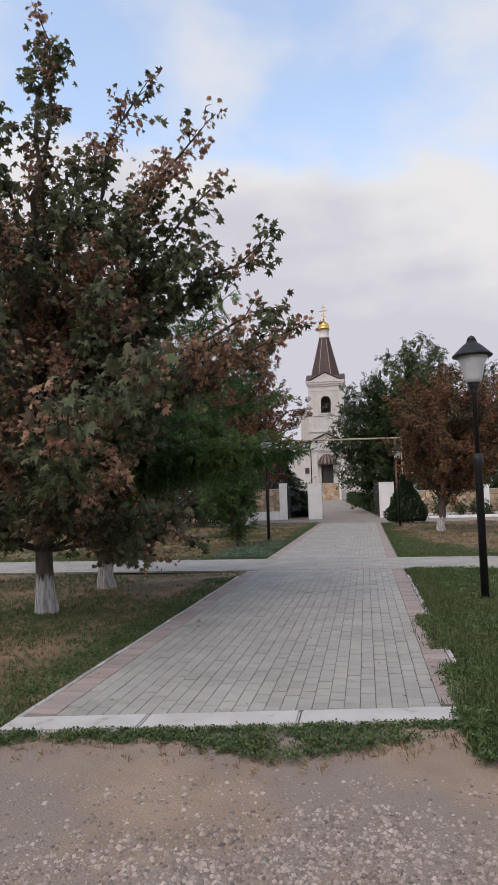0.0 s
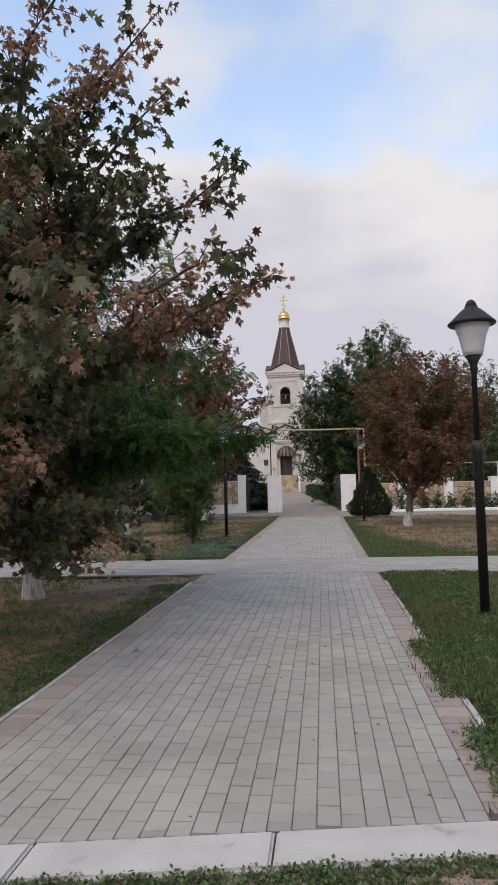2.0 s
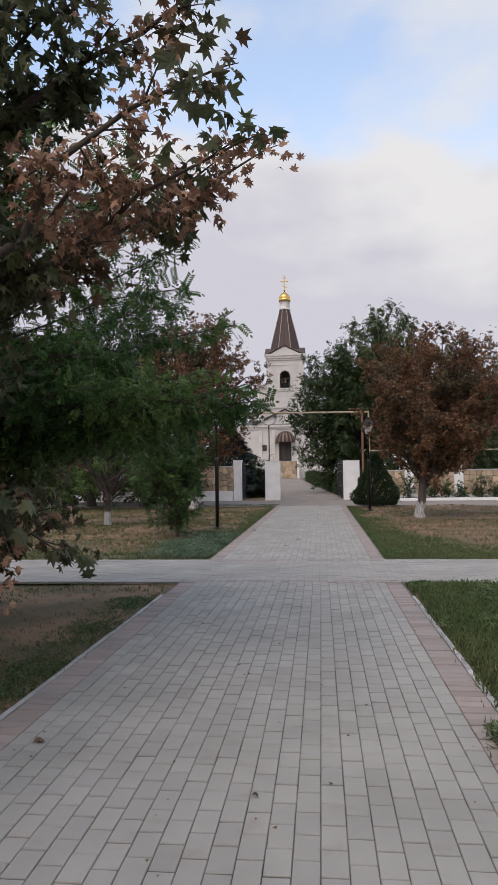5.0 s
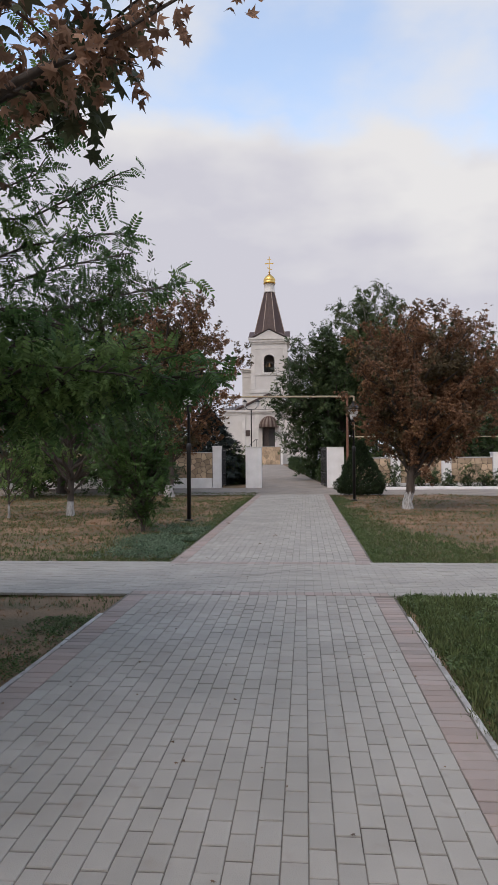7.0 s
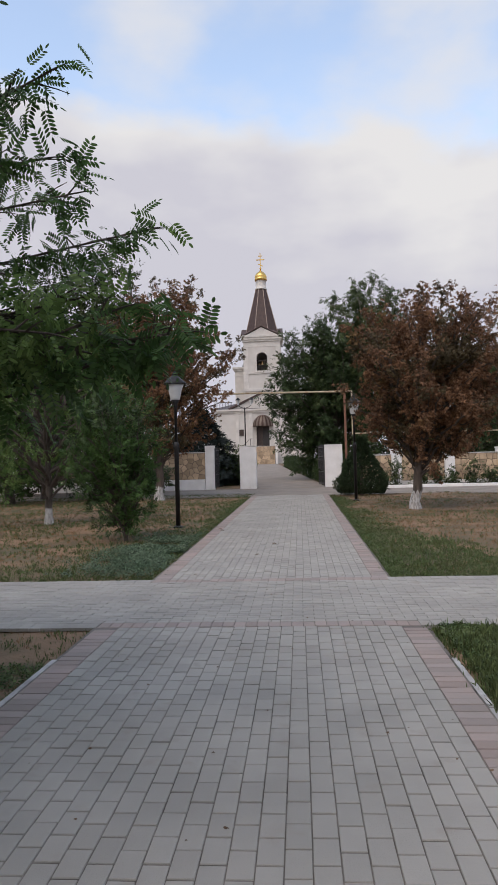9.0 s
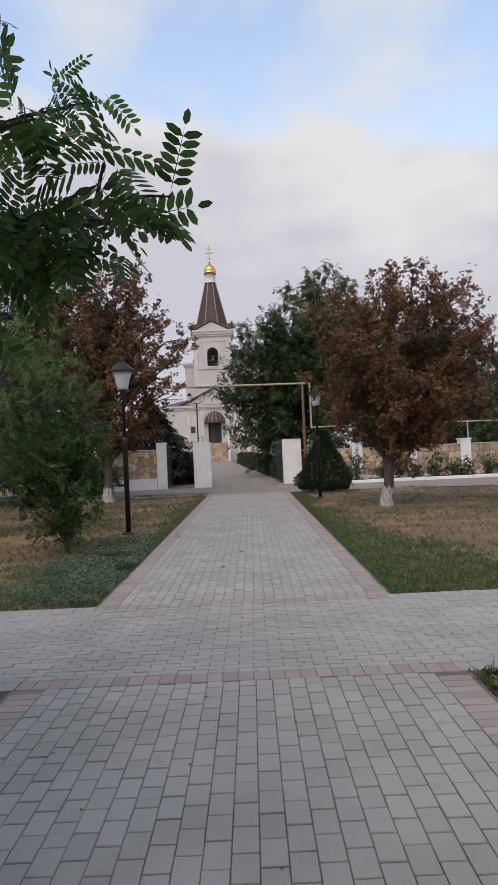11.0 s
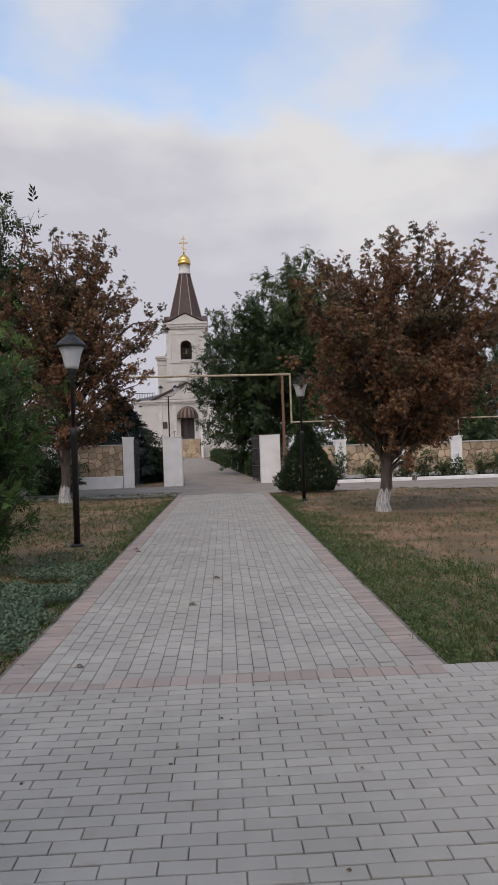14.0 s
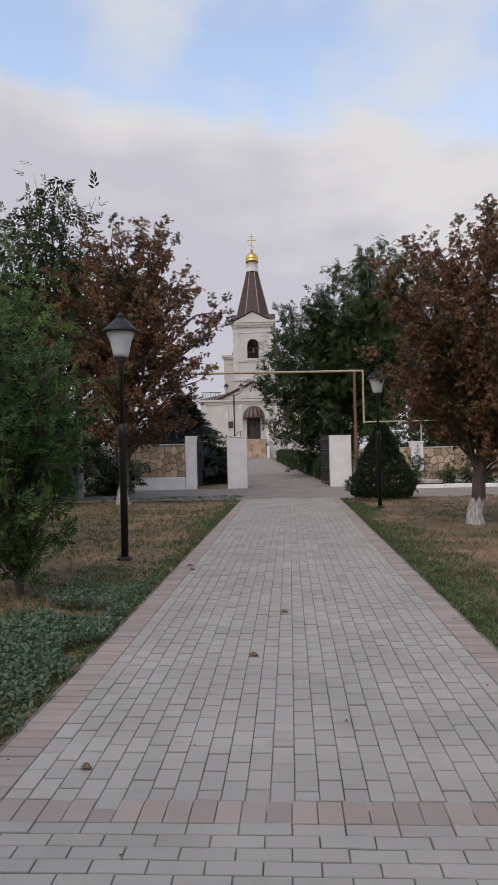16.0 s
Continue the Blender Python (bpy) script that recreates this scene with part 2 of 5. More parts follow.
LAMP_GLASS = material("frosted_white_lamp_glass", (0.78, 0.79, 0.79), 0.35, col2=(0.70, 0.71, 0.71), scale=4, leaf=0.25)
YELLOW_PIPE = material("faded_yellow_paint", (0.46, 0.40, 0.27), 0.55, col2=(0.36, 0.30, 0.19), scale=8, bump=0.1, spot=(0.3, 0.16, 0.08), spot_scale=5)
RUST_PIPE = material("rusty_brown_paint", (0.23, 0.11, 0.068), 0.75, col2=(0.16, 0.078, 0.05), scale=8, bump=0.2)
PLASTER = material("cream_white_plaster", (0.61, 0.59, 0.555), 0.8, col2=(0.54, 0.52, 0.485), scale=0.8, bump=0.15, bump_scale=12, spot=(0.62, 0.59, 0.55), spot_scale=0.5, spot_range=(0.58, 0.8))
PLASTER_TRIM = material("white_stucco_moulding", (0.66, 0.64, 0.60), 0.8, col2=(0.56, 0.54, 0.505), scale=1.5)
ROOF_BROWN = material("brown_sheet_metal_roof", (0.072, 0.042, 0.035), 0.6, 0.0, col2=(0.056, 0.034, 0.029), scale=2, bump=0.1)
ROOF_GREY = material("grey_brown_sheet_roof", (0.15, 0.13, 0.125), 0.5, 0.3, col2=(0.11, 0.095, 0.09), scale=2)
GOLD = material("gilded_metal", (0.83, 0.55, 0.17), 0.25, 1.0, col2=(0.7, 0.44, 0.12), scale=6)
DARK_WOOD = material("dark_brown_door_wood", (0.06, 0.04, 0.032), 0.5, col2=(0.04, 0.027, 0.022), scale=6)
# shade of rooms put into a near-black colour, for doorway and panes
INTERIOR_SHADE = material("painted_interior_shade", (0.05, 0.045, 0.042), 0.9)
AWNING = material("brown_striped_awning_metal", (0.14, 0.085, 0.065), 0.45, 0.2, col2=(0.11, 0.066, 0.052), scale=3)
AWNING_LIGHT = material("beige_awning_metal", (0.33, 0.26, 0.21), 0.45, 0.2, col2=(0.28, 0.22, 0.18), scale=3)
PURPLE_ROOF = material("purple_metal_roof_tile", (0.085, 0.065, 0.082), 0.45, 0.2, col2=(0.06, 0.048, 0.06), scale=3)
CREAM = material("cream_render", (0.62, 0.53, 0.40), 0.85, col2=(0.54, 0.46, 0.35), scale=1)
TEAL = material("teal_painted_metal", (0.10, 0.30, 0.34), 0.5, col2=(0.08, 0.24, 0.28), scale=3)
POLE_CONCRETE = material("weathered_concrete_pole", (0.42, 0.41, 0.39), 0.9, col2=(0.27, 0.26, 0.245), scale=5, bump=0.3, spot=(0.6, 0.6, 0.58), spot_scale=3)
BRONZE = material("bell_bronze", (0.16, 0.11, 0.06), 0.4, 0.9)

MAPLE_GREEN = material("dark_maple_leaf", (0.115, 0.13, 0.065), 0.5, col2=(0.075, 0.092, 0.048), scale=3, rand=0.5, leaf=0.38, spot=(0.12, 0.075, 0.045), spot_scale=0.9, spot_range=(0.52, 0.66))
MAPLE_DRY = material("dry_maple_keys", (0.38, 0.235, 0.155), 0.7, col2=(0.23, 0.135, 0.088), scale=3, rand=0.45, leaf=0.35)
LOCUST_GREEN = material("locust_leaflet", (0.075, 0.138, 0.04), 0.5, col2=(0.054, 0.105, 0.034), scale=2, rand=0.45, leaf=0.45)
BRIGHT_GREEN = material("light_green_leaf", (0.15, 0.225, 0.068), 0.55, col2=(0.10, 0.165, 0.05), scale=2, rand=0.4, leaf=0.5)
OLIVE_GREEN = material("olive_green_leaf", (0.092, 0.122, 0.046), 0.55, col2=(0.062, 0.088, 0.034), scale=1.5, rand=0.4, leaf=0.25)
DEEP_GREEN = material("deep_green_leaf", (0.048, 0.076, 0.026), 0.6, col2=(0.03, 0.05, 0.018), scale=1.5, rand=0.45, leaf=0.2)
CHESTNUT_BROWN = material("rust_brown_chestnut_leaf", (0.225, 0.122, 0.066), 0.75, col2=(0.145, 0.08, 0.046), scale=1.2, rand=0.55, leaf=0.25, spot=(0.20, 0.135, 0.05), spot_scale=0.9, spot_range=(0.58, 0.74))
CHESTNUT_TOP = material("olive_brown_chestnut_leaf", (0.11, 0.082, 0.042), 0.7, col2=(0.075, 0.06, 0.032), scale=1.2, rand=0.45, leaf=0.2)
WILLOW_GREEN = material("narrow_green_leaf", (0.08, 0.14, 0.04), 0.55, col2=(0.055, 0.10, 0.03), scale=2, rand=0.4, leaf=0.25)
THUJA_GREEN = material("thuja_spray", (0.042, 0.066, 0.03), 0.7, col2=(0.024, 0.042, 0.019), scale=3, rand=0.5, leaf=0.1)
SPRUCE_GREEN = material("blue_green_spruce_needles", (0.024, 0.034, 0.030), 0.7, col2=(0.015, 0.022, 0.02), scale=3, rand=0.4, leaf=0.1)
GRASS = material("green_grass_blade", (0.086, 0.132, 0.045), 0.6, col2=(0.13, 0.142, 0.06), scale=0.5, rand=0.5, leaf=0.35)
GRASS_DRY = material("dry_grass_blade", (0.30, 0.182, 0.088), 0.75, col2=(0.20, 0.118, 0.056), scale=0.8, rand=0.4, leaf=0.3)
WEED = material("leafy_weed", (0.072, 0.115, 0.040), 0.6, col2=(0.115, 0.15, 0.06), scale=2.5, rand=0.55, leaf=0.35)
BLUE_WEED = material("bluish_weed_leaf", (0.095, 0.145, 0.085), 0.6, col2=(0.13, 0.175, 0.11), scale=2, rand=0.45, leaf=0.35)
DRY_LEAF = material("fallen_brown_leaf", (0.15, 0.095, 0.055), 0.8, col2=(0.08, 0.05, 0.03), scale=20, rand=0.4)
BARK_WHITE = bark("limewashed_bark", (0.085, 0.068, 0.055), 0.42)
BARK_WHITE_TALL = bark("limewashed_bark_tall", (0.11, 0.085, 0.068), 0.5)
BARK = material("grey_brown_bark", (0.085, 0.068, 0.055), 0.9, col2=(0.05, 0.04, 0.033), scale=14, bump=0.8, bump_scale=25, stretch=(1, 1, 0.3))
BIRCH = material("pale_bark", (0.34, 0.31, 0.27), 0.8, col2=(0.22, 0.2, 0.17), scale=9)


# ---- ground ----
PX0, PX1 = -1.45, 1.47            # outer edges of the paved walk
SLAB = lambda x: 6.30 + 0.155 * x  # back edge of the slanting concrete slab
CROSS0, CROSS1, END = 15.03, 17.48, 35.5


def ground():
    xs = np.concatenate([[-900, -300, -120, -60, -35], np.arange(-24, 24.1, 0.75), [35, 60, 120, 300, 900]])
    ys = np.concatenate([[-500, -150, -50, -15], np.arange(-4, 46, 0.5), np.arange(46, 110, 4), [140, 300, 900]])
    V = []
    for y in ys:
        for x in xs:
            z = gz(y) - 0.035
            off = max(0.0, min(1.0, (abs(x) - 1.9) / 1.0))
            near = 1.0 if -6 < y < 36 else 0.0
            z += near * off * (0.05 * noise.noise((x * 0.5, y * 0.5, 0)) + 0.02 * noise.noise((x * 2, y * 2, 4)))
            if y < SLAB(max(min(x, 3), -3)) - 0.4:
                z -= 0.03 + 0.02 * noise.noise((x * 0.8, y * 0.8, 9))
            V.append((x, y, z))
    nx = len(xs)
    F = [(j * nx + i, j * nx + i + 1, (j + 1) * nx + i + 1, (j + 1) * nx + i) for j in range(len(ys) - 1) for i in range(nx - 1)]
    m = material("lawn_soil", (0.15, 0.1, 0.055), 0.95, col2=(0.10, 0.085, 0.042), scale=1.4, bump=0.8, bump_scale=30, spot=(0.225, 0.142, 0.082), spot_scale=0.8, spot_range=(0.47, 0.6))
    ob = new("ground", mesh_of("ground", V, F, [m], True))
    tagged(ob, "uneven lawn soil with thin dry grass and bare brown patches", "ground", kind="structure")
    # packed earth and gravel in front of the walk
    xs, ys = np.arange(-9, 9.01, 0.25), np.arange(-7, 7.0, 0.15)
    V = [(x, y, (-0.052 + 0.036 * min(1, max(0, (y - SLAB(x) + 0.95) / 0.45)) if y < SLAB(x) - 0.14 else -0.25) + 0.012 * noise.noise((x * 1.3, y * 1.3, 2)) + 0.006 * noise.noise((x * 5, y * 5, 2))) for y in ys for x in xs]
    nx = len(xs)
    F = [(j * nx + i, j * nx + i + 1, (j + 1) * nx + i + 1, (j + 1) * nx + i) for j in range(len(ys) - 1) for i in range(nx - 1)]
    m = material("packed_sandy_earth", (0.33, 0.245, 0.175), 0.95, col2=(0.25, 0.185, 0.135), scale=2.0, bump=0.9, bump_scale=70, spot=(0.245, 0.2, 0.162), spot_scale=1.1, spot_range=(0.42, 0.55))
    tagged(new("gravel_yard", mesh_of("gravel_yard", V, F, [m], True)), "packed sandy earth strewn with fine gravel", "ground", kind="structure")
    # asphalt lane before the wall and the drive up to the church
    V, F = [], []
    for y in np.linspace(END + 0.02, 41.9, 14):
        for x in (-30, -10, -4, 0, 4, 10, 40):
            edge = 0.25 * noise.noise((x * 0.3, 3, 1)) if y < END + 0.1 and abs(x) > 3.0 else 0.0
            V.append((x, y + edge - (max(0, x - 4.2) * 0.28 if y < 36 and 4 <= x <= 10 else (2.2 if y < 36 and x > 10 else 0)), gz(y) - 0.022))
    F = [(j * 7 + i, j * 7 + i + 1, (j + 1) * 7 + i + 1, (j + 1) * 7 + i) for j in range(13) for i in range(6)]
    tagged(new("road", mesh_of("road", V, F, [ASPHALT], True)), "worn grey asphalt lane along the stone wall", "road", kind="structure")
    V, F = [], []
    ys = np.linspace(41.9, 96, 28)
    for y in ys:
        s = (y - 42) / 53
        V += [(-1.62 - 3.7 * s, y, gz(y) - 0.015), (1.75 - 4.2 * s, y, gz(y) - 0.015)]
    F = [(2 * j, 2 * j + 1, 2 * j + 3, 2 * j + 2) for j in range(27)]
    tagged(new("church_drive", mesh_of("church_drive", V, F, [ASPHALT], True)), "grey asphalt drive rising towards the church steps", "road", kind="structure")


ground()


def pebbles():
    """Loose stones on the gravel: denser towards the viewer's end."""
    tv = np.array([(-.5, -.4, 0), (.5, -.45, 0), (.45, .4, 0), (-.4, .5, 0), (-.25, -.2, .42), (.3, -.2, .36), (.2, .25, .45), (-.2, .25, .38)], float)
    tf = np.array([(0, 1, 5), (0, 5, 4), (1, 2, 6), (1, 6, 5), (2, 3, 7), (2, 7, 6), (3, 0, 4), (3, 4, 7), (4, 5, 6), (4, 6, 7)])
    n = 40000
    y = rng.uniform(3.4, 5.5, n)
    x = rng.uniform(-2.2, 2.6, n)
    keep = rng.random(n) < np.clip((5.02 + 0.10 * x + 0.14 * np.sin(x * 2.1) - y) / 0.55, 0.14, 1)
    x, y = x[keep], y[keep]
    n = len(x)
    s = 0.0042 + 0.010 * rng.random(n) ** 2.2
    s[rng.random(n) < 0.01] *= 1.7
    a = rng.uniform(0, 6.28, n)
    R = basis(np.stack([np.cos(a), np.sin(a), 0 * a], -1), np.stack([rng.normal(0, .2, n), rng.normal(0, .2, n), 1 + 0 * a], -1), s * 2)
    z = np.array([-0.052 + 0.012 * noise.noise((p * 1.3, q * 1.3, 2)) + 0.006 * noise.noise((p * 5, q * 5, 2)) for p, q in zip(x, y)])
    V, F = spread(tv, tf, R, np.stack([x, y, z - s * 0.2], -1))
    m = material("mixed_gravel", (0.34, 0.29, 0.25), 0.9, col2=(0.24, 0.195, 0.165), scale=6, rand=0.5, bump=0.2)
    tagged(new("gravel", mesh_of("gravel", V, F, [m])), "loose grey and tan gravel stones on packed earth", "gravel", kind="stuff")


pebbles()


# ---- vegetation ----
def leaf_maple():
    half = [(0.0, 0.0), (0.30, -0.10), (0.24, 0.12), (0.66, 0.20), (0.36, 0.38), (0.44, 0.74), (0.17, 0.60)]
    out = half + [(0.0, 1.0)] + [(-x, y) for x, y in half[:0:-1]]
    v = [(0, 0.33, 0.03)] + [(0.86 * x, y, -0.55 * x * x - 0.30 * abs(x) - 0.30 * max(0, y - 0.3) ** 2) for x, y in out]
    n = len(out)
    return np.array(v), np.array([(0, 1 + i, 1 + (i + 1) % n) for i in range(n)])


def leaflets(spec, oval=False):
    """Leaf blades as folded diamonds: base, direction, length, width."""
    V, F = [], []
    for (bx, by, bz), (dx, dy, dz), ln, w in spec:
        d = Vector((dx, dy, dz)).normalized()
        s = d.cross(Vector((0, 0, 1)))
        s = s.normalized() if s.length > 1e-4 else Vector((1, 0, 0))
        b = Vector((bx, by, bz))
        k = len(V)
        mid = b + d * ln * 0.5 - Vector((0, 0, 0.10 * ln))
        if oval:
            q0, q1 = b + d * ln * 0.28 + Vector((0, 0, 0.02 * ln)), b + d * ln * 0.74 - Vector((0, 0, 0.02 * ln))
            V += [b, q0 + s * w * 0.46, q1 + s * w * 0.42, b + d * ln - Vector((0, 0, 0.06 * ln)), q1 - s * w * 0.42, q0 - s * w * 0.46]
            F += [(k, k + 1, k + 5), (k + 1, k + 2, k + 4), (k + 1, k + 4, k + 5), (k + 2, k + 3, k + 4)]
        else:
            V += [b, mid + s * w / 2 + Vector((0, 0, 0.08 * ln)), b + d * ln - Vector((0, 0, 0.06 * ln)), mid - s * w / 2 + Vector((0, 0, 0.08 * ln))]
            F += [(k, k + 1, k + 2), (k, k + 2, k + 3)]
    return np.array([tuple(v) for v in V]), np.array(F)


def leaf_pinnate(pairs=6, oval=True):
    spec = [((0, 0, 0), (0, 1, -0.2), 1.0, 0.012)]
    for i in range(pairs):
        u = 0.22 + 0.72 * i / pairs
        for s in (-1, 1):
            spec.append(((0, u, -0.22 * u * u), (s, 0.45, -0.25), 0.26, 0.105))
    spec.append(((0, 0.96, -0.2), (0, 1, -0.4), 0.22, 0.095))
    return leaflets(spec, oval)


def leaf_palmate(n=6):
    spec = []
    for i in range(n):
        a = radians(-115 + 230 * i / (n - 1))
        spec.append(((0, 0, 0), (math.sin(a), math.cos(a), -0.55), 0.95 - 0.25 * abs(a) / 2, 0.27))
    return leaflets(spec)


def leaf_spray(n=5, w=0.16):
    spec = []
    for i in range(n):
        a = radians(-50 + 100 * i / (n - 1))
        spec.append(((0, 0.1 * i, 0), (math.sin(a), math.cos(a), 0.1 * math.cos(i * 2)), 1.0 - 0.3 * abs(a), w))
    return leaflets(spec)


def leaf_rosette(n=7):
    """A low weed: small broad leaves round a short stem."""
    spec = []
    for i in range(n):
        a, up = i * 2.4, 0.25 + 0.09 * i
        spec.append(((0.12 * math.cos(a), 0.12 * math.sin(a), 0.1 * i), (math.cos(a), math.sin(a), up), 0.62 - 0.03 * i, 0.34))
    return leaflets(spec)


def leaf_twig(n=7, ln=0.55, w=0.20):
    spec = []
    for i in range(n):
        u = i / (n - 1)
        s = -1 if i % 2 else 1
        spec.append(((0, u * 0.8, 0), (s * (0.9 - 0.6 * u), 0.5 + 0.6 * u, -0.3 + 0.15 * (i % 3)), ln, w))
    return leaflets(spec)


MAPLE, PINNATE, FEATHER, PALMATE, SPRAY, TWIG, BROAD, CLUMP = leaf_maple(), leaf_pinnate(), leaf_pinnate(5, False), leaf_palmate(), leaf_spray(), leaf_twig(), leaf_twig(8, 0.5, 0.17), leaf_rosette()


def curve(p0, p1, sag, n=8, wob=0.0):
    p0, p1 = np.asarray(p0, float), np.asarray(p1, float)
    u = np.linspace(0, 1, n)[:, None]
    c = (p0 + p1) / 2 + np.array([0, 0, sag])
    pts = (1 - u) ** 2 * p0 + 2 * u * (1 - u) * c + u ** 2 * p1
    if wob:
        pts[1:-1] += rng.normal(0, wob, (n - 2, 3))
    return pts


def crown_tips(cx, cy, cz, rx, ry, rz, n, low=-0.8):
    """Limb ends on an uneven egg."""
    out = []
    for i in range(n):
        h = low + (1 - low) * (i + 0.5) / n
        a = i * 2.399 + rng.normal(0, 0.3)
        r = math.sqrt(max(0.0, 1 - h * h)) * rng.uniform(0.72, 1.12)
        out.append((cx + rx * r * math.cos(a), cy + ry * r * math.sin(a), cz + rz * h * rng.uniform(0.85, 1.1)))
    return out


def tree(name, label, x, y, trunk_h, r, tips, leaf, size, mats, per_m=26, twig=0.7, barkmat=BARK, lean=(0, 0), category="tree", sag=0.12, droop=0.35, group="", twigs_per_m=3.2, sides=7, jitter=0.07, fork=0.35, inner=0.28, split=False, flat=1.0, slim=1.0):
    """A trunk with limbs to the given tips (relative to the foot), twigs on the limbs and leaves along the twigs.
    mats: (leaf material, part of the leaves), ..."""
    base = thing(name, x, y, gz(y) - 0.04, label, category, group)
    top = np.array([lean[0], lean[1], trunk_h])
    trunk = curve((0, 0, -0.05), top, 0.0, 9, r * 0.12)
    rad = np.linspace(r, r * 0.45, 9)
    rad[0] *= 1.35
    limbs, twigs, LP, LD = [], [], [], []
    for tip in tips:
        tip = np.array(tip, float)
        f = min(1.0, max(fork, (tip[2] * 0.62 - 0.2) / trunk_h))
        start = trunk[int(f * 8)]
        ln = np.linalg.norm(tip - start)
        limb = curve(start, tip, sag * ln, 9, 0.02 * ln)
        lr = min(r * 0.5, 0.016 * ln + 0.008) * slim
        limbs.append((limb, np.linspace(lr, 0.006, 9)))
        m = max(3, int(ln * twigs_per_m))
        for u in np.linspace(inner, 1.0, m):
            i = min(7, int(u * 8))
            p = limb[i] + (limb[i + 1] - limb[i]) * (u * 8 - i)
            t = unit(limb[i + 1] - limb[i])
            d = unit(t * 0.7 + unit(rng.normal(0, 1, 3)) * np.array([0.9, 0.9, 0.9 * flat]) + np.array([0, 0, 0.1 * flat]))
            tl = twig * rng.uniform(0.55, 1.15) * (1.1 - 0.35 * u)
            if u > 0.99:
                d, tl = t, twig * 0.45
            q = p + d * tl - np.array([0, 0, 0.12 * tl])
            tw = curve(p, q, 0.08 * tl, 4)
            twigs.append((tw, np.linspace(0.008, 0.003, 4)))
            k = max(3, int(per_m * tl))
            uu = rng.uniform(0.1, 1.0, k)
            pts = p + d * (uu * tl)[:, None] + rng.normal(0, jitter, (k, 3))
            LP.append(pts)
            LD.append(np.repeat(d[None], k, 0))
    V, F = tubes([(trunk, rad)] + ([] if split else limbs), 10 if split else 7)
    child("trunk", mesh_of("trunk", V, F, [barkmat], True), base)
    if split:
        for limb in limbs:
            V, F = tubes([limb], 6)
            child("limb", mesh_of("limb", V, F, [BARK], True), base)
    V, F = tubes(twigs, 3)
    child("brushwood", mesh_of("brushwood", V, F, [BARK]), base, kind="stuff")
    LP, LD = np.concatenate(LP), np.concatenate(LD)
    n = len(LP)
    fwd = unit(LD * 0.5 + unit(rng.normal(0, 1, (n, 3))) * 0.9) + np.array([0, 0, -droop])
    nor = unit(rng.normal(0, 0.6, (n, 3)) + np.array([0, 0, 1.0]))
    R = basis(fwd, nor, size * rng.uniform(0.7, 1.2, n))
    # leaves of a second kind hang in clusters of their own
    cl = np.array([noise.noise((p[0] * 1.1 + x, p[1] * 1.1 + y, p[2] * 1.1)) for p in LP]) + rng.normal(0, 0.10, n)
    order = np.argsort(np.argsort(cl)) / n
    lo = 0.0
    for i, (mat, share) in enumerate(mats):
        sel = (order >= lo) & (order < lo + share + 1e-9)
        lo += share
        if sel.any():
            turn, at = R[sel], LP[sel]
            if mat is MAPLE_DRY:  # small curled keys in twos
                turn, at = np.concatenate([turn, turn[:, :, [1, 0, 2]]]) * 0.62, np.concatenate([at, at + rng.normal(0, 0.04, at.shape)])
            V, F = spread(*leaf, turn, at)
            child("crown" if i == 0 else "crown_patch", mesh_of("crown", V, F, [mat]), base, kind="stuff")
    return base


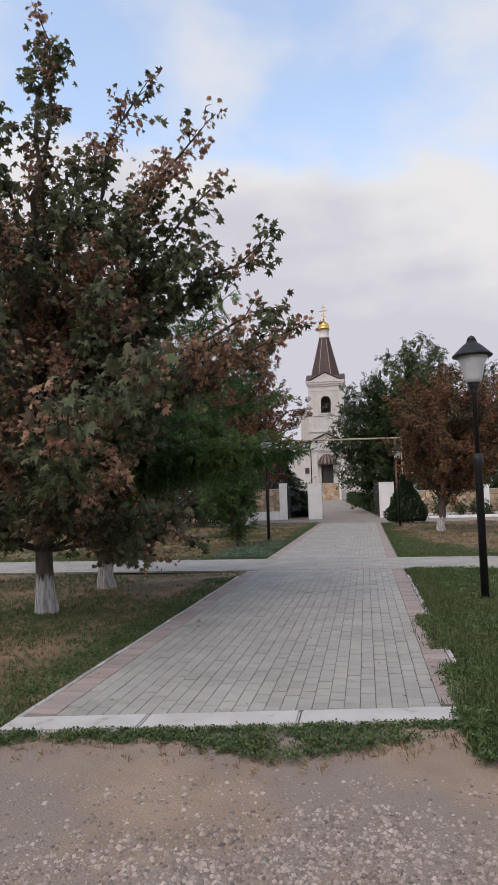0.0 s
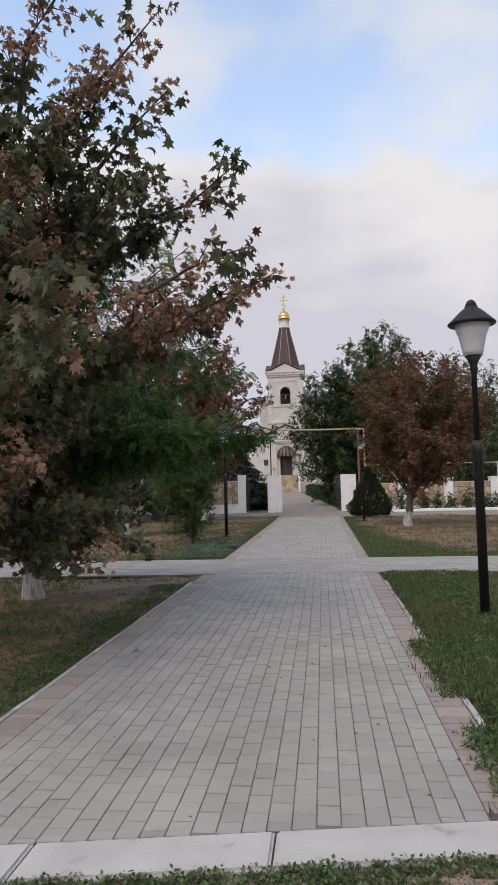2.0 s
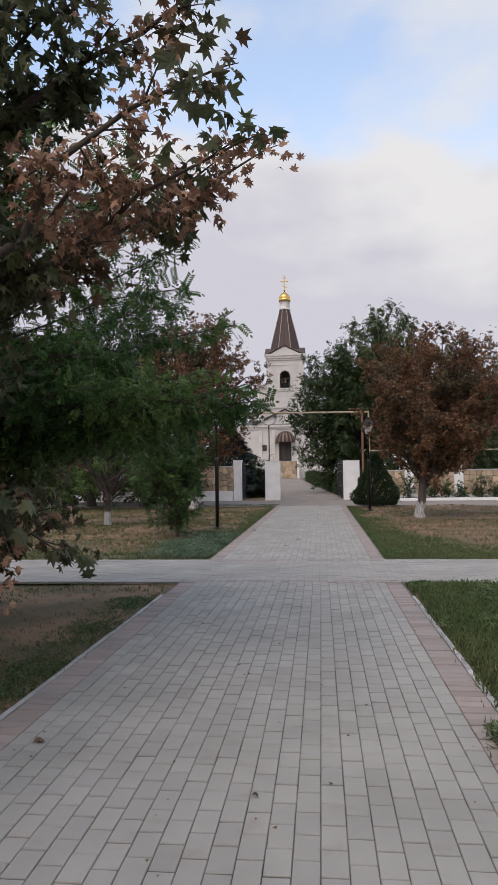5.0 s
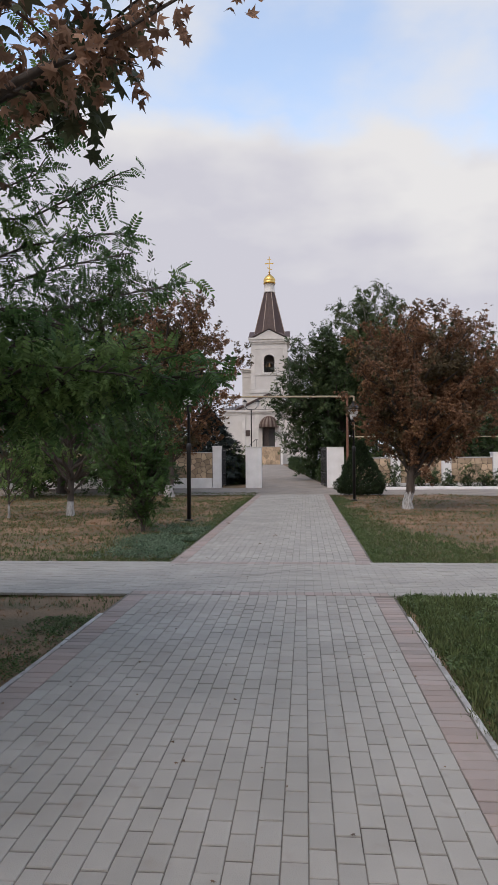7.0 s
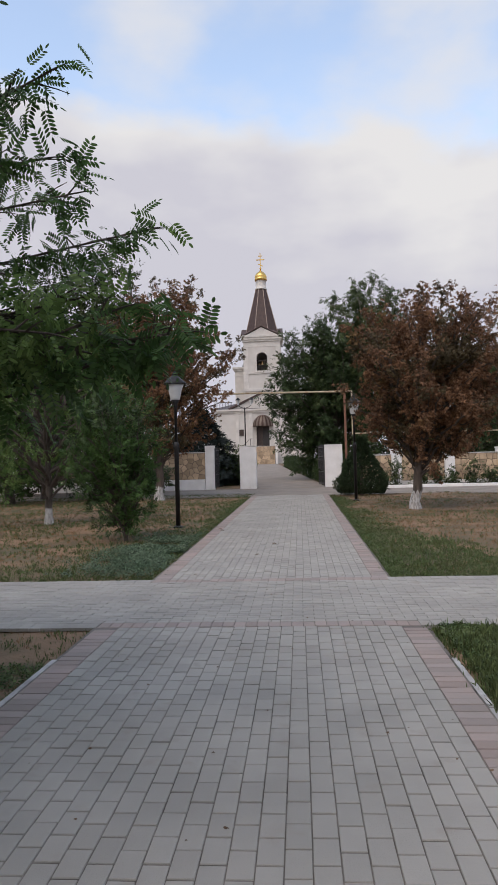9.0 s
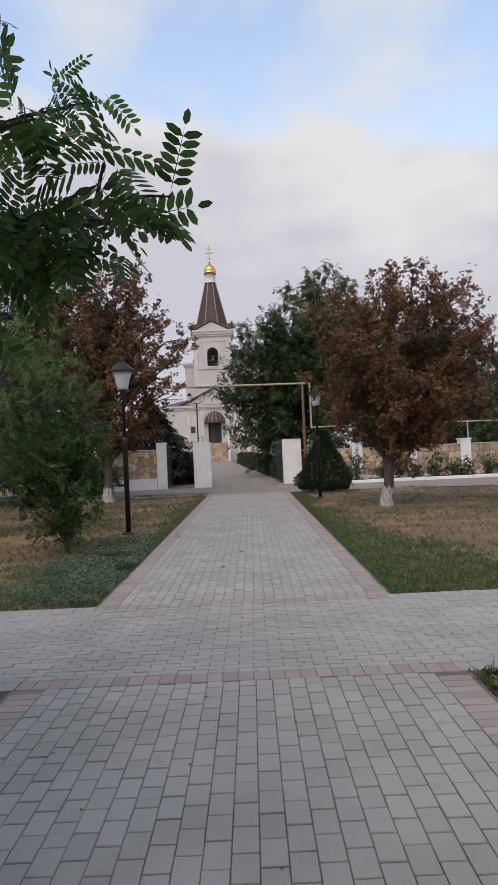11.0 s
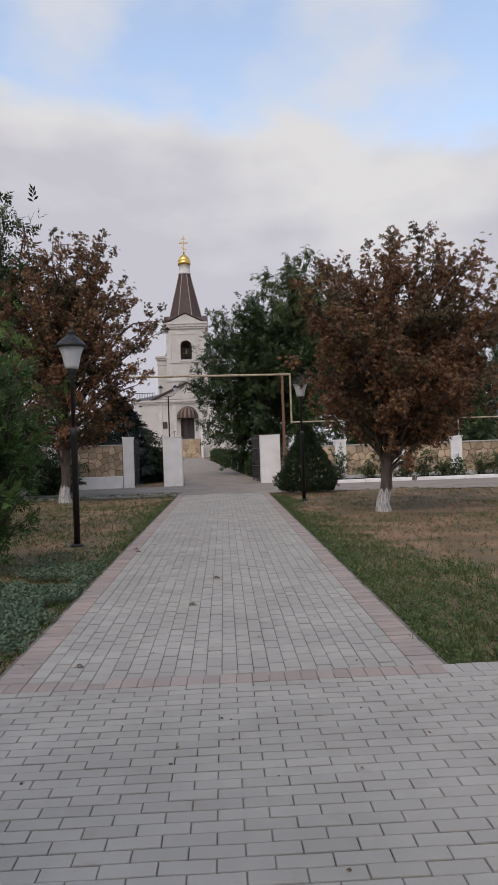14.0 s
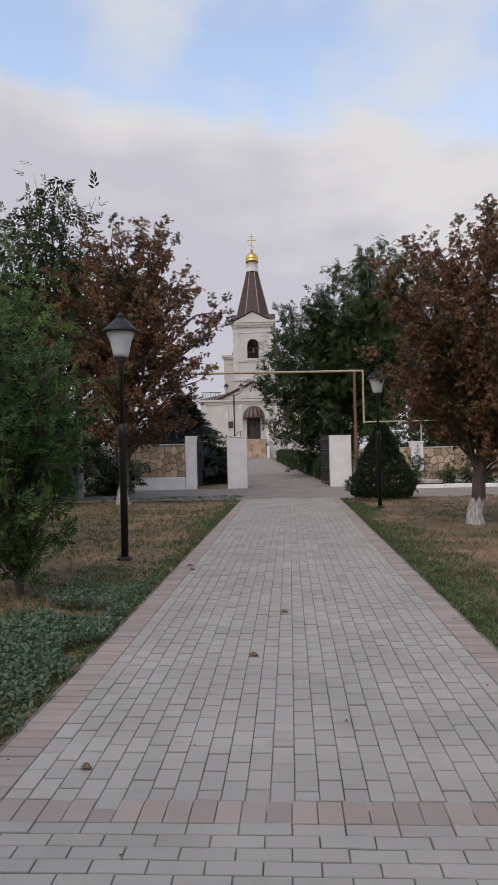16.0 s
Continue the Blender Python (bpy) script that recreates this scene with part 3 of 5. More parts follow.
def plants():
    # the two maples beside the walk
    A = [(3.05, -0.1, 4.72), (3.2, -1.0, 3.55), (3.3, -0.6, 3.36), (2.4, -0.65, 6.0), (2.45, -0.7, 5.15), (1.4, -0.6, 5.1), (1.6, -0.6, 6.6), (1.7, -0.4, 0.8), (2.6, -3.6, 2.5), (2.1, -4.0, 2.1), (1.7, -1.9, 1.75), (3.35, 0.1, 3.62), (3.0, 0.2, 3.6), (0.45, -0.8, 7.1), (0.1, -0.4, 7.9), (0.9, -0.5, 5.9),
         (2.0, -2.0, 2.7), (1.0, -3.4, 3.3), (0.6, -3.8, 2.5), (-0.4, -3.6, 3.9), (-0.9, -2.8, 5.2), (0.2, -2.4, 4.4), (-1.6, -1.6, 3.0), (-2.4, -0.6, 4.2), (-2.2, 0.8, 5.4), (-1.4, 1.8, 4.0), (0.9, 1.6, 4.2), (-0.6, -1.6, 1.4), (-0.9, -2.2, 2.0), (0.4, -1.4, 2.2), (1.3, -0.6, 2.0), (1.9, -0.5, 1.35), (0.5, -2.2, 5.4), (-0.5, -1.4, 6.3), (2.1, 0.0, 4.1), (2.3, -0.9, 4.3), (1.6, -1.2, 4.6), (1.2, -0.9, 4.9), (1.9, -0.9, 5.4), (1.5, -0.2, 4.2), (1.9, -0.4, 4.6)]
    A += crown_tips(0.6, -0.5, 3.9, 1.9, 1.7, 1.9, 24, -0.95)
    tree("maple_tree", "dark green maple with dry brown seed clusters and limewashed trunk", -3.3, 10.25, 3.4, 0.125, A, MAPLE, 0.112, ((MAPLE_GREEN, 0.70), (MAPLE_DRY, 0.30)), per_m=54, twig=0.42, droop=0.95, barkmat=BARK_WHITE_TALL, lean=(-0.12, -0.1), group="maples beside the walk", twigs_per_m=6.2, sag=0.05, inner=0.2, split=True)
    B = crown_tips(-0.1, 0.1, 2.15, 1.4, 1.6, 1.15, 36, -0.85) + [(1.8, -1.6, 0.9), (1.5, -0.9, 1.2), (1.2, -1.2, 1.0), (1.3, -1.7, 2.3)]
    tree("maple_tree", "dense dark maple with low hanging leaves and a limewashed trunk", -3.44, 12.7, 2.2, 0.135, B, MAPLE, 0.108, ((MAPLE_GREEN, 0.94), (MAPLE_DRY, 0.06)), per_m=42, twig=0.5, droop=0.95, barkmat=BARK_WHITE, group="maples beside the walk", twigs_per_m=5.2, inner=0.2, split=True)
    # the locust whose boughs hang over the lawn and the walk
    fx, fy = -6.6, 12.9
    C = [(0.02, 12.45, 2.22), (-0.06, 12.5, 2.18), (-0.2, 12.5, 2.16), (-0.25, 12.25, 2.3), (-0.5, 12.4, 2.4), (-0.6, 12.2, 2.2), (-0.9, 12.1, 2.2), (-0.8, 12.5, 2.35), (-1.2, 12.3, 2.05), (-1.3, 12.5, 2.5), (-1.6, 12.1, 2.2), (-1.9, 12.4, 1.8), (-1.5, 12.6, 1.9), (-2.3, 12.2, 2.0), (-2.2, 12.6, 2.5), (-1.0, 12.5, 2.6), (-1.8, 12.5, 2.9), (-2.6, 12.5, 1.8), (-2.5, 12.8, 2.9), (-1.1, 12.0, 2.4), (-1.4, 12.3, 2.7), (-2.0, 12.1, 2.5),
         (-1.4, 12.2, 4.3), (-1.2, 12.6, 4.8), (-1.9, 12.4, 5.3), (-1.1, 12.0, 3.9), (-1.6, 11.9, 4.6), (-2.2, 12.0, 5.0), (-2.4, 12.4, 4.2), (-2.7, 12.2, 5.6),
         (-0.65, 13.9, 3.25), (-1.2, 13.3, 3.55), (-1.0, 12.9, 3.9), (-1.7, 13.1, 4.05), (-1.2, 13.9, 3.55), (-2.2, 13.2, 4.4), (-2.2, 13.0, 3.5), (-2.8, 13.4, 5.0), (-3.0, 12.8, 4.4), (-3.2, 13.4, 3.4), (-3.4, 13.0, 2.4), (-3.6, 13.8, 5.6), (-4.6, 14.2, 6.8), (-6.0, 13.8, 7.8), (-8.0, 14.2, 6.2), (-7.8, 12.0, 5.4)]
    C = [(x - fx - (0.2 if z < 3 else 0), y - fy - (0.12 if z < 3 else 0), z - (0.05 if z < 3 else 0)) for x, y, z in C]
    tree("locust_tree", "spreading locust with long boughs of green pinnate leaves", fx, fy, 2.7, 0.17, C, PINNATE, 0.19, ((LOCUST_GREEN, 0.7), (BRIGHT_GREEN, 0.3)), per_m=22, twig=0.34, barkmat=BARK, twigs_per_m=6.5, sag=0.04, droop=0.5, inner=0.55, split=True, jitter=0.05, flat=0.35, slim=0.36)
    # young locust and others on the far lawn
    tree("locust_tree", "young locust with light green feathery leaves and a pale trunk foot", -5.75, 25.4, 2.6, 0.10, crown_tips(0.2, 0, 3.15, 2.35, 2.1, 1.85, 44, -0.85), FEATHER, 0.27, ((BRIGHT_GREEN, 0.75), (LOCUST_GREEN, 0.25)), per_m=14, twig=0.9, barkmat=BARK_WHITE, twigs_per_m=2.6, droop=0.45, inner=0.5)
    tree("young_tree", "thin young tree with sparse leaves and a pale stem", -7.25, 24.9, 1.3, 0.035, crown_tips(0, 0, 1.7, 0.8, 0.8, 0.8, 12), TWIG, 0.22, ((BRIGHT_GREEN, 1.0),), per_m=12, twig=0.35, barkmat=BARK_WHITE)
    # many-stemmed shrub by the lamp
    S = crown_tips(-0.25, 0, 1.7, 0.95, 0.95, 1.2, 34, -0.95) + [(0.15, 0, 0.5), (-0.2, -0.2, 0.45), (0.3, 0.2, 0.6), (0.1, -0.3, 0.7), (0.35, 0.1, 1.0)]
    tree("willow_shrub", "upright shrub with narrow green leaves and several stems", -2.95, 21.9, 0.55, 0.05, S, BROAD, 0.17, ((DEEP_GREEN, 0.35), (LOCUST_GREEN, 0.35), (WILLOW_GREEN, 0.30)), per_m=30, twig=0.45, category="shrub", fork=0.05, droop=-0.15, twigs_per_m=5, inner=0.3)
    # chestnuts turned brown
    D = crown_tips(0.58, 0.2, 3.9, 2.5, 2.4, 2.1, 80, -0.97)
    tree("chestnut_tree", "horse chestnut with rust-brown withered leaves and a limewashed trunk foot", 3.53, 27.9, 2.3, 0.15, D, PALMATE, 0.098, ((CHESTNUT_BROWN, 0.76), (CHESTNUT_TOP, 0.24)), per_m=62, twig=0.7, barkmat=BARK_WHITE_TALL, lean=(0.22, 0), group="brown chestnuts", droop=0.6, twigs_per_m=3.6, split=True)
    D = crown_tips(0.25, 0, 5.3, 2.55, 2.4, 3.0, 72, -0.97)
    tree("chestnut_tree", "tall horse chestnut with brown withered leaves beside the wall", -4.9, 34.6, 3.2, 0.17, D, PALMATE, 0.118, ((CHESTNUT_BROWN, 0.74), (CHESTNUT_TOP, 0.26)), per_m=44, twig=0.85, barkmat=BARK_WHITE_TALL, lean=(0.1, 0), group="brown chestnuts", droop=0.6, twigs_per_m=2.8, split=True)
    # green trees inside the wall
    tree("walnut_tree", "broad dark green tree leaning over the church gate", 2.7, 50.0, 3.0, 0.22, crown_tips(-0.75, 0, 4.9, 3.3, 2.8, 4.4, 80, -0.99), TWIG, 0.33, ((DEEP_GREEN, 0.85), (OLIVE_GREEN, 0.15)), per_m=20, twig=1.0, twigs_per_m=2.6, jitter=0.12)
    tree("birch_tree", "tall light green birch with pale hanging twigs", 5.0, 52.0, 6.0, 0.2, crown_tips(0, 0, 7.9, 3.0, 2.6, 4.5, 58, -0.9), TWIG, 0.34, ((OLIVE_GREEN, 0.85), (DEEP_GREEN, 0.15)), per_m=17, twig=1.0, barkmat=BIRCH, droop=0.9, twigs_per_m=2.6, jitter=0.12)
    for x, y, h, w, mats in ((9.5, 54, 10.5, 3.4, ((DEEP_GREEN, 0.7), (OLIVE_GREEN, 0.3))), (13.2, 57, 9.5, 3.2, ((DEEP_GREEN, 1.0),)), (22, 68, 11.0, 5, ((DEEP_GREEN, 0.6), (OLIVE_GREEN, 0.4))), (30, 70, 12, 5.5, ((DEEP_GREEN, 1.0),)),
                             (7.2, 47.0, 5.0, 2.3, ((DEEP_GREEN, 1.0),)), (11, 46.5, 4.6, 2.5, ((DEEP_GREEN, 0.8), (OLIVE_GREEN, 0.2))), (12.7, 48, 5.2, 1.8, ((DEEP_GREEN, 1.0),)), (-7.5, 36.3, 10.1, 2.5, ((DEEP_GREEN, 0.8), (OLIVE_GREEN, 0.2))), (-13.5, 45, 9, 3.6, ((DEEP_GREEN, 1.0),)), (-19, 44, 8.5, 3.8, ((DEEP_GREEN, 0.8), (OLIVE_GREEN, 0.2))), (-26, 46, 9.5, 4.5, ((DEEP_GREEN, 1.0),)), (-10.2, 37.0, 9.3, 2.6, ((DEEP_GREEN, 1.0),)), (-10.5, 34, 6.5, 2.6, ((LOCUST_GREEN, 0.6), (BRIGHT_GREEN, 0.4)))):
        tree("broadleaf_tree", "dense dark green broadleaf tree behind the wall and lawn", x, y, h * 0.4, 0.2, crown_tips(0, 0, h * 0.54, w, w * 0.9, h * 0.46, 40, -0.95), TWIG, 0.36, mats, per_m=14, twig=1.2, twigs_per_m=1.8, jitter=0.18, group="broadleaf trees")
    for x, y, h, w in ((-6.4, 39.4, 1.5, 0.9), (-8.6, 40.0, 3.0, 1.9), (-12, 39.5, 2.6, 2.2), (-15.8, 41.5, 3.0, 2.3), (-20, 39.5, 3.2, 2.4), (-24.5, 40, 2.8, 2.4), (-29, 40, 3.0, 2.6), (-6.8, 45.5, 2.6, 1.3), (-3.2, 46.0, 1.9, 1.0), (-8.8, 44.5, 3.6, 1.8), (-6.6, 48.5, 3.4, 1.6), (4.4, 45.2, 3.0, 1.4), (6.6, 44.2, 2.8, 1.5), (8.9, 44.4, 3.2, 1.6), (11.5, 44.0, 2.7, 1.6)):
        tree("hedge_shrub", "rounded dark green shrub beside the stone wall", x, y, h * 0.3, 0.06, crown_tips(0, 0, h * 0.5, w, w * 0.8, h * 0.5, 30, -1.0), TWIG, 0.34, ((DEEP_GREEN, 0.7), (OLIVE_GREEN, 0.3)), per_m=11, twig=0.6, category="shrub", twigs_per_m=2.6, fork=0.1, group="hedge shrubs")


plants()


def conifer(name, label, x, y, h, w, mat, n, size, layered, category):
    base = thing(name, x, y, gz(y) - 0.03, label, category)
    V, F = tubes([(curve((0, 0, -0.02), (0, 0, h * 0.95), 0, 6), np.linspace(0.09, 0.012, 6))], 8)
    child("trunk", mesh_of("trunk", V, F, [BARK], True), base)
    u = rng.random(n) ** 1.35
    z = 0.03 * h + u * h * 0.96
    prof = w / 2 * np.minimum(1.0, (1.06 - u) * 1.15) * np.minimum(1, 0.78 + u * 2.4)
    if layered:
        prof *= 0.72 + 0.38 * (1 - (u * 9 % 1))
    a = rng.uniform(0, 2 * np.pi, n)
    lump = np.array([noise.noise((3 * math.cos(q), 3 * math.sin(q), p * 2.2)) for q, p in zip(a, z)])
    r = prof * (1 + 0.22 * lump) * (0.55 + 0.45 * rng.random(n) ** 0.35)
    P = np.stack([r * np.cos(a), r * np.sin(a), z], -1)
    out = np.stack([np.cos(a), np.sin(a), np.full(n, -0.15 if layered else 1.1)], -1) + rng.normal(0, 0.35, (n, 3))
    side = np.stack([np.cos(a), np.sin(a), np.full(n, 1.2 if layered else 0.2)], -1) + rng.normal(0, 0.4, (n, 3))
    V, F = spread(*SPRAY, basis(out, side, size * rng.uniform(0.7, 1.2, n)), P)
    child("foliage", mesh_of("foliage", V, F, [mat]), base)
    return base


conifer("thuja_bush", "conical dark green thuja on the lawn's corner", 2.72, 34.9, 2.15, 1.85, THUJA_GREEN, 5200, 0.13, False, "shrub")
conifer("spruce_tree", "dark blue-green spruce behind the stone wall", -5.0, 46.5, 4.1, 4.9, SPRUCE_GREEN, 5200, 0.34, True, "tree")


# ---- walls, gate, lamps ----
def street_lamp(x, y, h=3.5):
    lamp = thing("street_lamp", x, y, gz(y) - 0.03, "black metal park lamp with a frosted tapering lantern", "lamp", "park lamps along the walk")
    k = h / 3.5
    part("base_plate", lathe([(0.11, 0.0), (0.11, 0.03), (0.075, 0.05)], 16), BLACK_METAL, lamp)
    part("lower_post", lathe([(0.052, 0.03), (0.052, 1.75 * k), (0.066, 1.78 * k), (0.066, 1.86 * k), (0.044, 1.93 * k)], 16), BLACK_METAL, lamp, smooth=True)
    part("upper_post", lathe([(0.034, 1.90 * k), (0.031, 2.70 * k), (0.05, 2.72 * k), (0.04, 2.76 * k), (0.05, 2.80 * k), (0.095, 2.88 * k)], 14), BLACK_METAL, lamp, smooth=True)
    part("lantern_glass", lathe([(0.10, 2.875 * k), (0.115, 2.93 * k), (0.15, 3.10 * k), (0.205, 3.235 * k)], 24), LAMP_GLASS, lamp, "frosted white glass", smooth=True)
    cap = part("cap", lathe([(0.255, 3.225 * k), (0.265, 3.24 * k), (0.225, 3.28 * k), (0.15, 3.355 * k), (0.10, 3.40 * k), (0.075, 3.41 * k), (0.07, 3.44 * k)], 24), BLACK_METAL, lamp, smooth=True)
    part("finial", lathe([(0.05, 3.435 * k), (0.062, 3.455 * k), (0.045, 3.49 * k), (0.012, 3.515 * k)], 14), BLACK_METAL, cap, smooth=True)
    return lamp


street_lamp(2.32, 11.2)
street_lamp(-2.34, 24.2)
street_lamp(2.25, 31.9)


def cells(w, h, nx, nz, jit, seed):
    """Uneven stone outlines that fill a panel w by h: nearest-seed cells cut out of the panel."""
    g = np.random.default_rng(seed)
    pts = [((i + 0.5 + g.uniform(-jit, jit) + 0.25 * (j % 2)) * w / nx, (j + 0.5 + g.uniform(-jit, jit)) * h / nz) for j in range(nz) for i in range(nx)]
    res = []
    for i, (px, pz) in enumerate(pts):
        poly = [(0, 0), (w, 0), (w, h), (0, h)]
        for j, (qx, qz) in enumerate(pts):
            if i == j or not poly:
                continue
            nxv, nzv = qx - px, qz - pz
            d = math.hypot(nxv, nzv)
            if d > 3 * max(w / nx, h / nz):
                continue
            c = (nxv * (px + qx) + nzv * (pz + qz)) / 2 - 0.011 * d
            new_poly = []
            for k in range(len(poly)):
                (ax, az), (bx, bz) = poly[k], poly[(k + 1) % len(poly)]
                da, db = nxv * ax + nzv * az - c, nxv * bx + nzv * bz - c
                if da <= 0:
                    new_poly.append((ax, az))
                if da * db < 0:
                    t = da / (da - db)
                    new_poly.append((ax + t * (bx - ax), az + t * (bz - az)))
            poly = new_poly
        if len(poly) >= 3:
            res.append(poly)
    return res


def stone_mesh(poly, x0, z0, yf, depth):
    """A stone with a proud, softened face: outline ring at the back, a ring at the front and a smaller, prouder one."""
    n = len(poly)
    cx, cz = sum(p[0] for p in poly) / n, sum(p[1] for p in poly) / n
    V = []
    for s, d in ((1.0, 0.02), (0.985, -depth * 0.6), (0.84, -depth)):
        V += [(x0 + cx + (px - cx) * s, yf + d, z0 + cz + (pz - cz) * s) for px, pz in poly]
    F = [(i + r, (i + 1) % n + r, (i + 1) % n + n + r, i + n + r) for r in (0, n) for i in range(n)]
    F.append(tuple(range(2 * n, 3 * n)))
    return mesh_of("stone", V, F, [STONE])


PANELS = []


def stone_panel(x0, x1, y, z0, z1, parent, seed, foot):
    part("backing", boxed(x0, x1, y, y + 0.3, z0 - foot, z1), MORTAR, parent)
    PANELS.append((x0, x1, y, z0, z1, parent, seed))


def pillar(name, x0, x1, y, d, h, label):
    z = gz(y)
    p = thing(name, (x0 + x1) / 2, y + d / 2, z - 0.03, label, "gate pillar")
    w = (x1 - x0) / 2
    part("shaft", boxed(-w, w, -d / 2, d / 2, 0, h + 0.03, 0.012), WHITEWASH, p)
    part("cap", boxed(-w - 0.015, w + 0.015, -d / 2 - 0.015, d / 2 + 0.015, h + 0.028, h + 0.06, 0.008), WHITEWASH, p)
    return p


GY = 41.9
pillar("gate_pillar", -2.47, -1.68, GY, 0.6, 2.02, "massive whitewashed masonry pillar between gate and wicket")
pillar("gate_pillar", 1.62, 2.46, GY, 0.6, 1.98, "massive whitewashed masonry gate pillar beside a thuja")
pillar("gate_pillar", -4.15, -3.71, GY, 0.45, 2.08, "whitewashed masonry pillar at the end of the stone wall")


def stone_walls():
    z = gz(GY)
    wall = thing("wall_left", -5.4, GY, 0, "low wall of tan fieldstone panels over a whitewashed plinth", "wall", kind="structure")
    wall.location = (0, 0, 0)
    part("plinth", boxed(-16, -4.17, GY - 0.02, GY + 0.42, z - 0.1, z + 0.48, 0.01), WHITEWASH, wall)
    for i, (a, b) in enumerate(((-6.78, -4.17), (-10.2, -7.32), (-13.4, -10.6))):
        stone_panel(a, b, GY + 0.06, z + 0.49, 1.86, wall, 11 + i, 0.0)
        part("coping", boxed(a, b, GY + 0.0, GY + 0.42, 1.865, 1.915, 0.01), CONCRETE, wall)
    for x in (-7.27, -10.55, -13.9):
        part("post", boxed(x, x + 0.47, GY - 0.05, GY + 0.45, z - 0.05, 2.24, 0.012), WHITEWASH, wall)
    wall = thing("wall_right", 0, 0, 0, "long wall of tan fieldstone panels between whitewashed posts", "wall", kind="structure")
    y = 41.2
    z = gz(y)
    part("plinth", boxed(2.5, 31, y - 0.05, y + 0.4, z - 0.1, z + 0.22, 0.01), WHITEWASH, wall)
    xs = [2.55] + [4.9 + 2.42 * i for i in range(11)]
    for i, (a, b) in enumerate(zip(xs, xs[1:])):
        stone_panel(a + 0.24, b - 0.24, y + 0.06, z + 0.23, 1.52, wall, 31 + i, 0.0)
        part("coping", boxed(a + 0.235, b - 0.235, y, y + 0.42, 1.525, 1.575, 0.01), CONCRETE, wall)
    for x in xs[1:]:
        part("post", boxed(x - 0.23, x + 0.23, y - 0.08, y + 0.45, z - 0.05, 1.74, 0.012), WHITEWASH, wall)
        part("post_cap", boxed(x - 0.26, x + 0.26, y - 0.11, y + 0.48, 1.74, 1.80, 0.01), WHITEWASH, wall)
    kerb = thing("kerb", 0, 0, 0, "whitewashed concrete kerb below the stone wall", "kerb", kind="structure")
    for i in range(14):
        part("kerb_stone", boxed(3.6 + 2.0 * i, 5.58 + 2.0 * i, 39.75 + 0.03 * (i % 3), 39.93 + 0.03 * (i % 3), gz(40) - 0.1, gz(40) + 0.10 + 0.012 * (i % 2), 0.015), WHITEWASH, kerb)
    bed = mesh_of("bed", [(3.6, 39.9, gz(40) + 0.05), (31, 39.9, gz(40) + 0.05), (31, 41.2, gz(40) + 0.09), (3.6, 41.2, gz(40) + 0.09)], [(0, 1, 2, 3)], [material("flower_bed_soil", (0.09, 0.07, 0.05), 0.95, col2=(0.06, 0.045, 0.035), scale=4, bump=0.8, bump_scale=25)])
    tagged(new("flower_bed", bed), "narrow bed of dark soil below the wall", "flower bed", kind="structure")


stone_walls()


def iron_gate(x, y, w, h, rz, label):
    g = thing("iron_gate", x, y, gz(y) + 0.03, label, "gate", "open gate leaves", rz=rz)
    fr = bmesh.new()
    for a, b, c, d in ((0, 0.05, 0, h), (w - 0.05, w, 0, h), (0.05, w - 0.05, 0.06, 0.11), (0.05, w - 0.05, h - 0.12, h - 0.07), (0.05, w - 0.05, h * 0.33, h * 0.33 + 0.04), (0.05, w - 0.05, h * 0.72, h * 0.72 + 0.04)):
        box(fr, a, b, -0.025, 0.025, c, d)
    part("gate_frame", fr, IRON, g)
    n = int(w / 0.11)
    for i in range(1, n):
        part("bar", boxed(i * w / n - 0.009, i * w / n + 0.009, -0.009, 0.009, 0.11, h + 0.06 * math.sin(math.pi * i / n)), IRON, g)
    for i in range(int(w / 0.35)):
        V, F = tubes([([(0.2 + 0.35 * i + 0.13 * math.cos(q), 0.014, h * 0.52 + 0.24 * math.sin(q)) for q in np.linspace(0, 2 * math.pi, 14)], [0.012] * 14)], 5)
        child("scroll", mesh_of("scroll", V, F, [IRON]), g)
    return g


iron_gate(1.60, 42.45, 1.7, 1.95, 97, "wrought-iron gate leaf standing open inward")
iron_gate(-3.68, 42.1, 1.05, 1.95, 88, "narrow wrought-iron wicket standing open inward")


def pipeline():
    """The gas pipe that rises over the gate."""
    g = thing("gas_pipe", 0, 0, 0, "raised yellow gas pipe bridging the gate on rusty posts", "pipe")
    y, z = 41.55, gz(41.5)

    def run(name, pts, r, mat):
        V, F = tubes([(pts, [r] * len(pts))], 10)
        child(name, mesh_of(name, V, F, [mat], True), g)

    run("crossing_pipe", [(-6.62, y, 4.68), (-2, y, 4.66), (1, y, 4.62), (2.95, y, 4.60)], 0.045, YELLOW_PIPE)
    run("riser", [(2.95, y, 4.62), (2.95, y, 2.55)], 0.04, YELLOW_PIPE)
    run("riser", [(-6.62, y, 4.70), (-6.62, y, 2.75)], 0.04, YELLOW_PIPE)
    run("wall_pipe", [(2.95, y, 2.60), (6, y + 0.1, 2.60), (11, y + 0.15, 2.55), (18, y + 0.15, 2.5), (30, y + 0.15, 2.5)], 0.03, YELLOW_PIPE)
    run("wall_pipe", [(-6.62, y, 2.77), (-7.5, y, 2.77), (-16, y, 2.75)], 0.03, YELLOW_PIPE)
    for x in (2.62, -6.35):
        run("support_post", [(x, y + 0.03, z - 0.1), (x, y + 0.03, 4.66)], 0.06, RUST_PIPE)
    for x in (5.15, 10.0, 14.9):
        run("support_post", [(x, y + 0.02, z - 0.1), (x, y + 0.02, 2.6)], 0.03, POLE_CONCRETE)


pipeline()


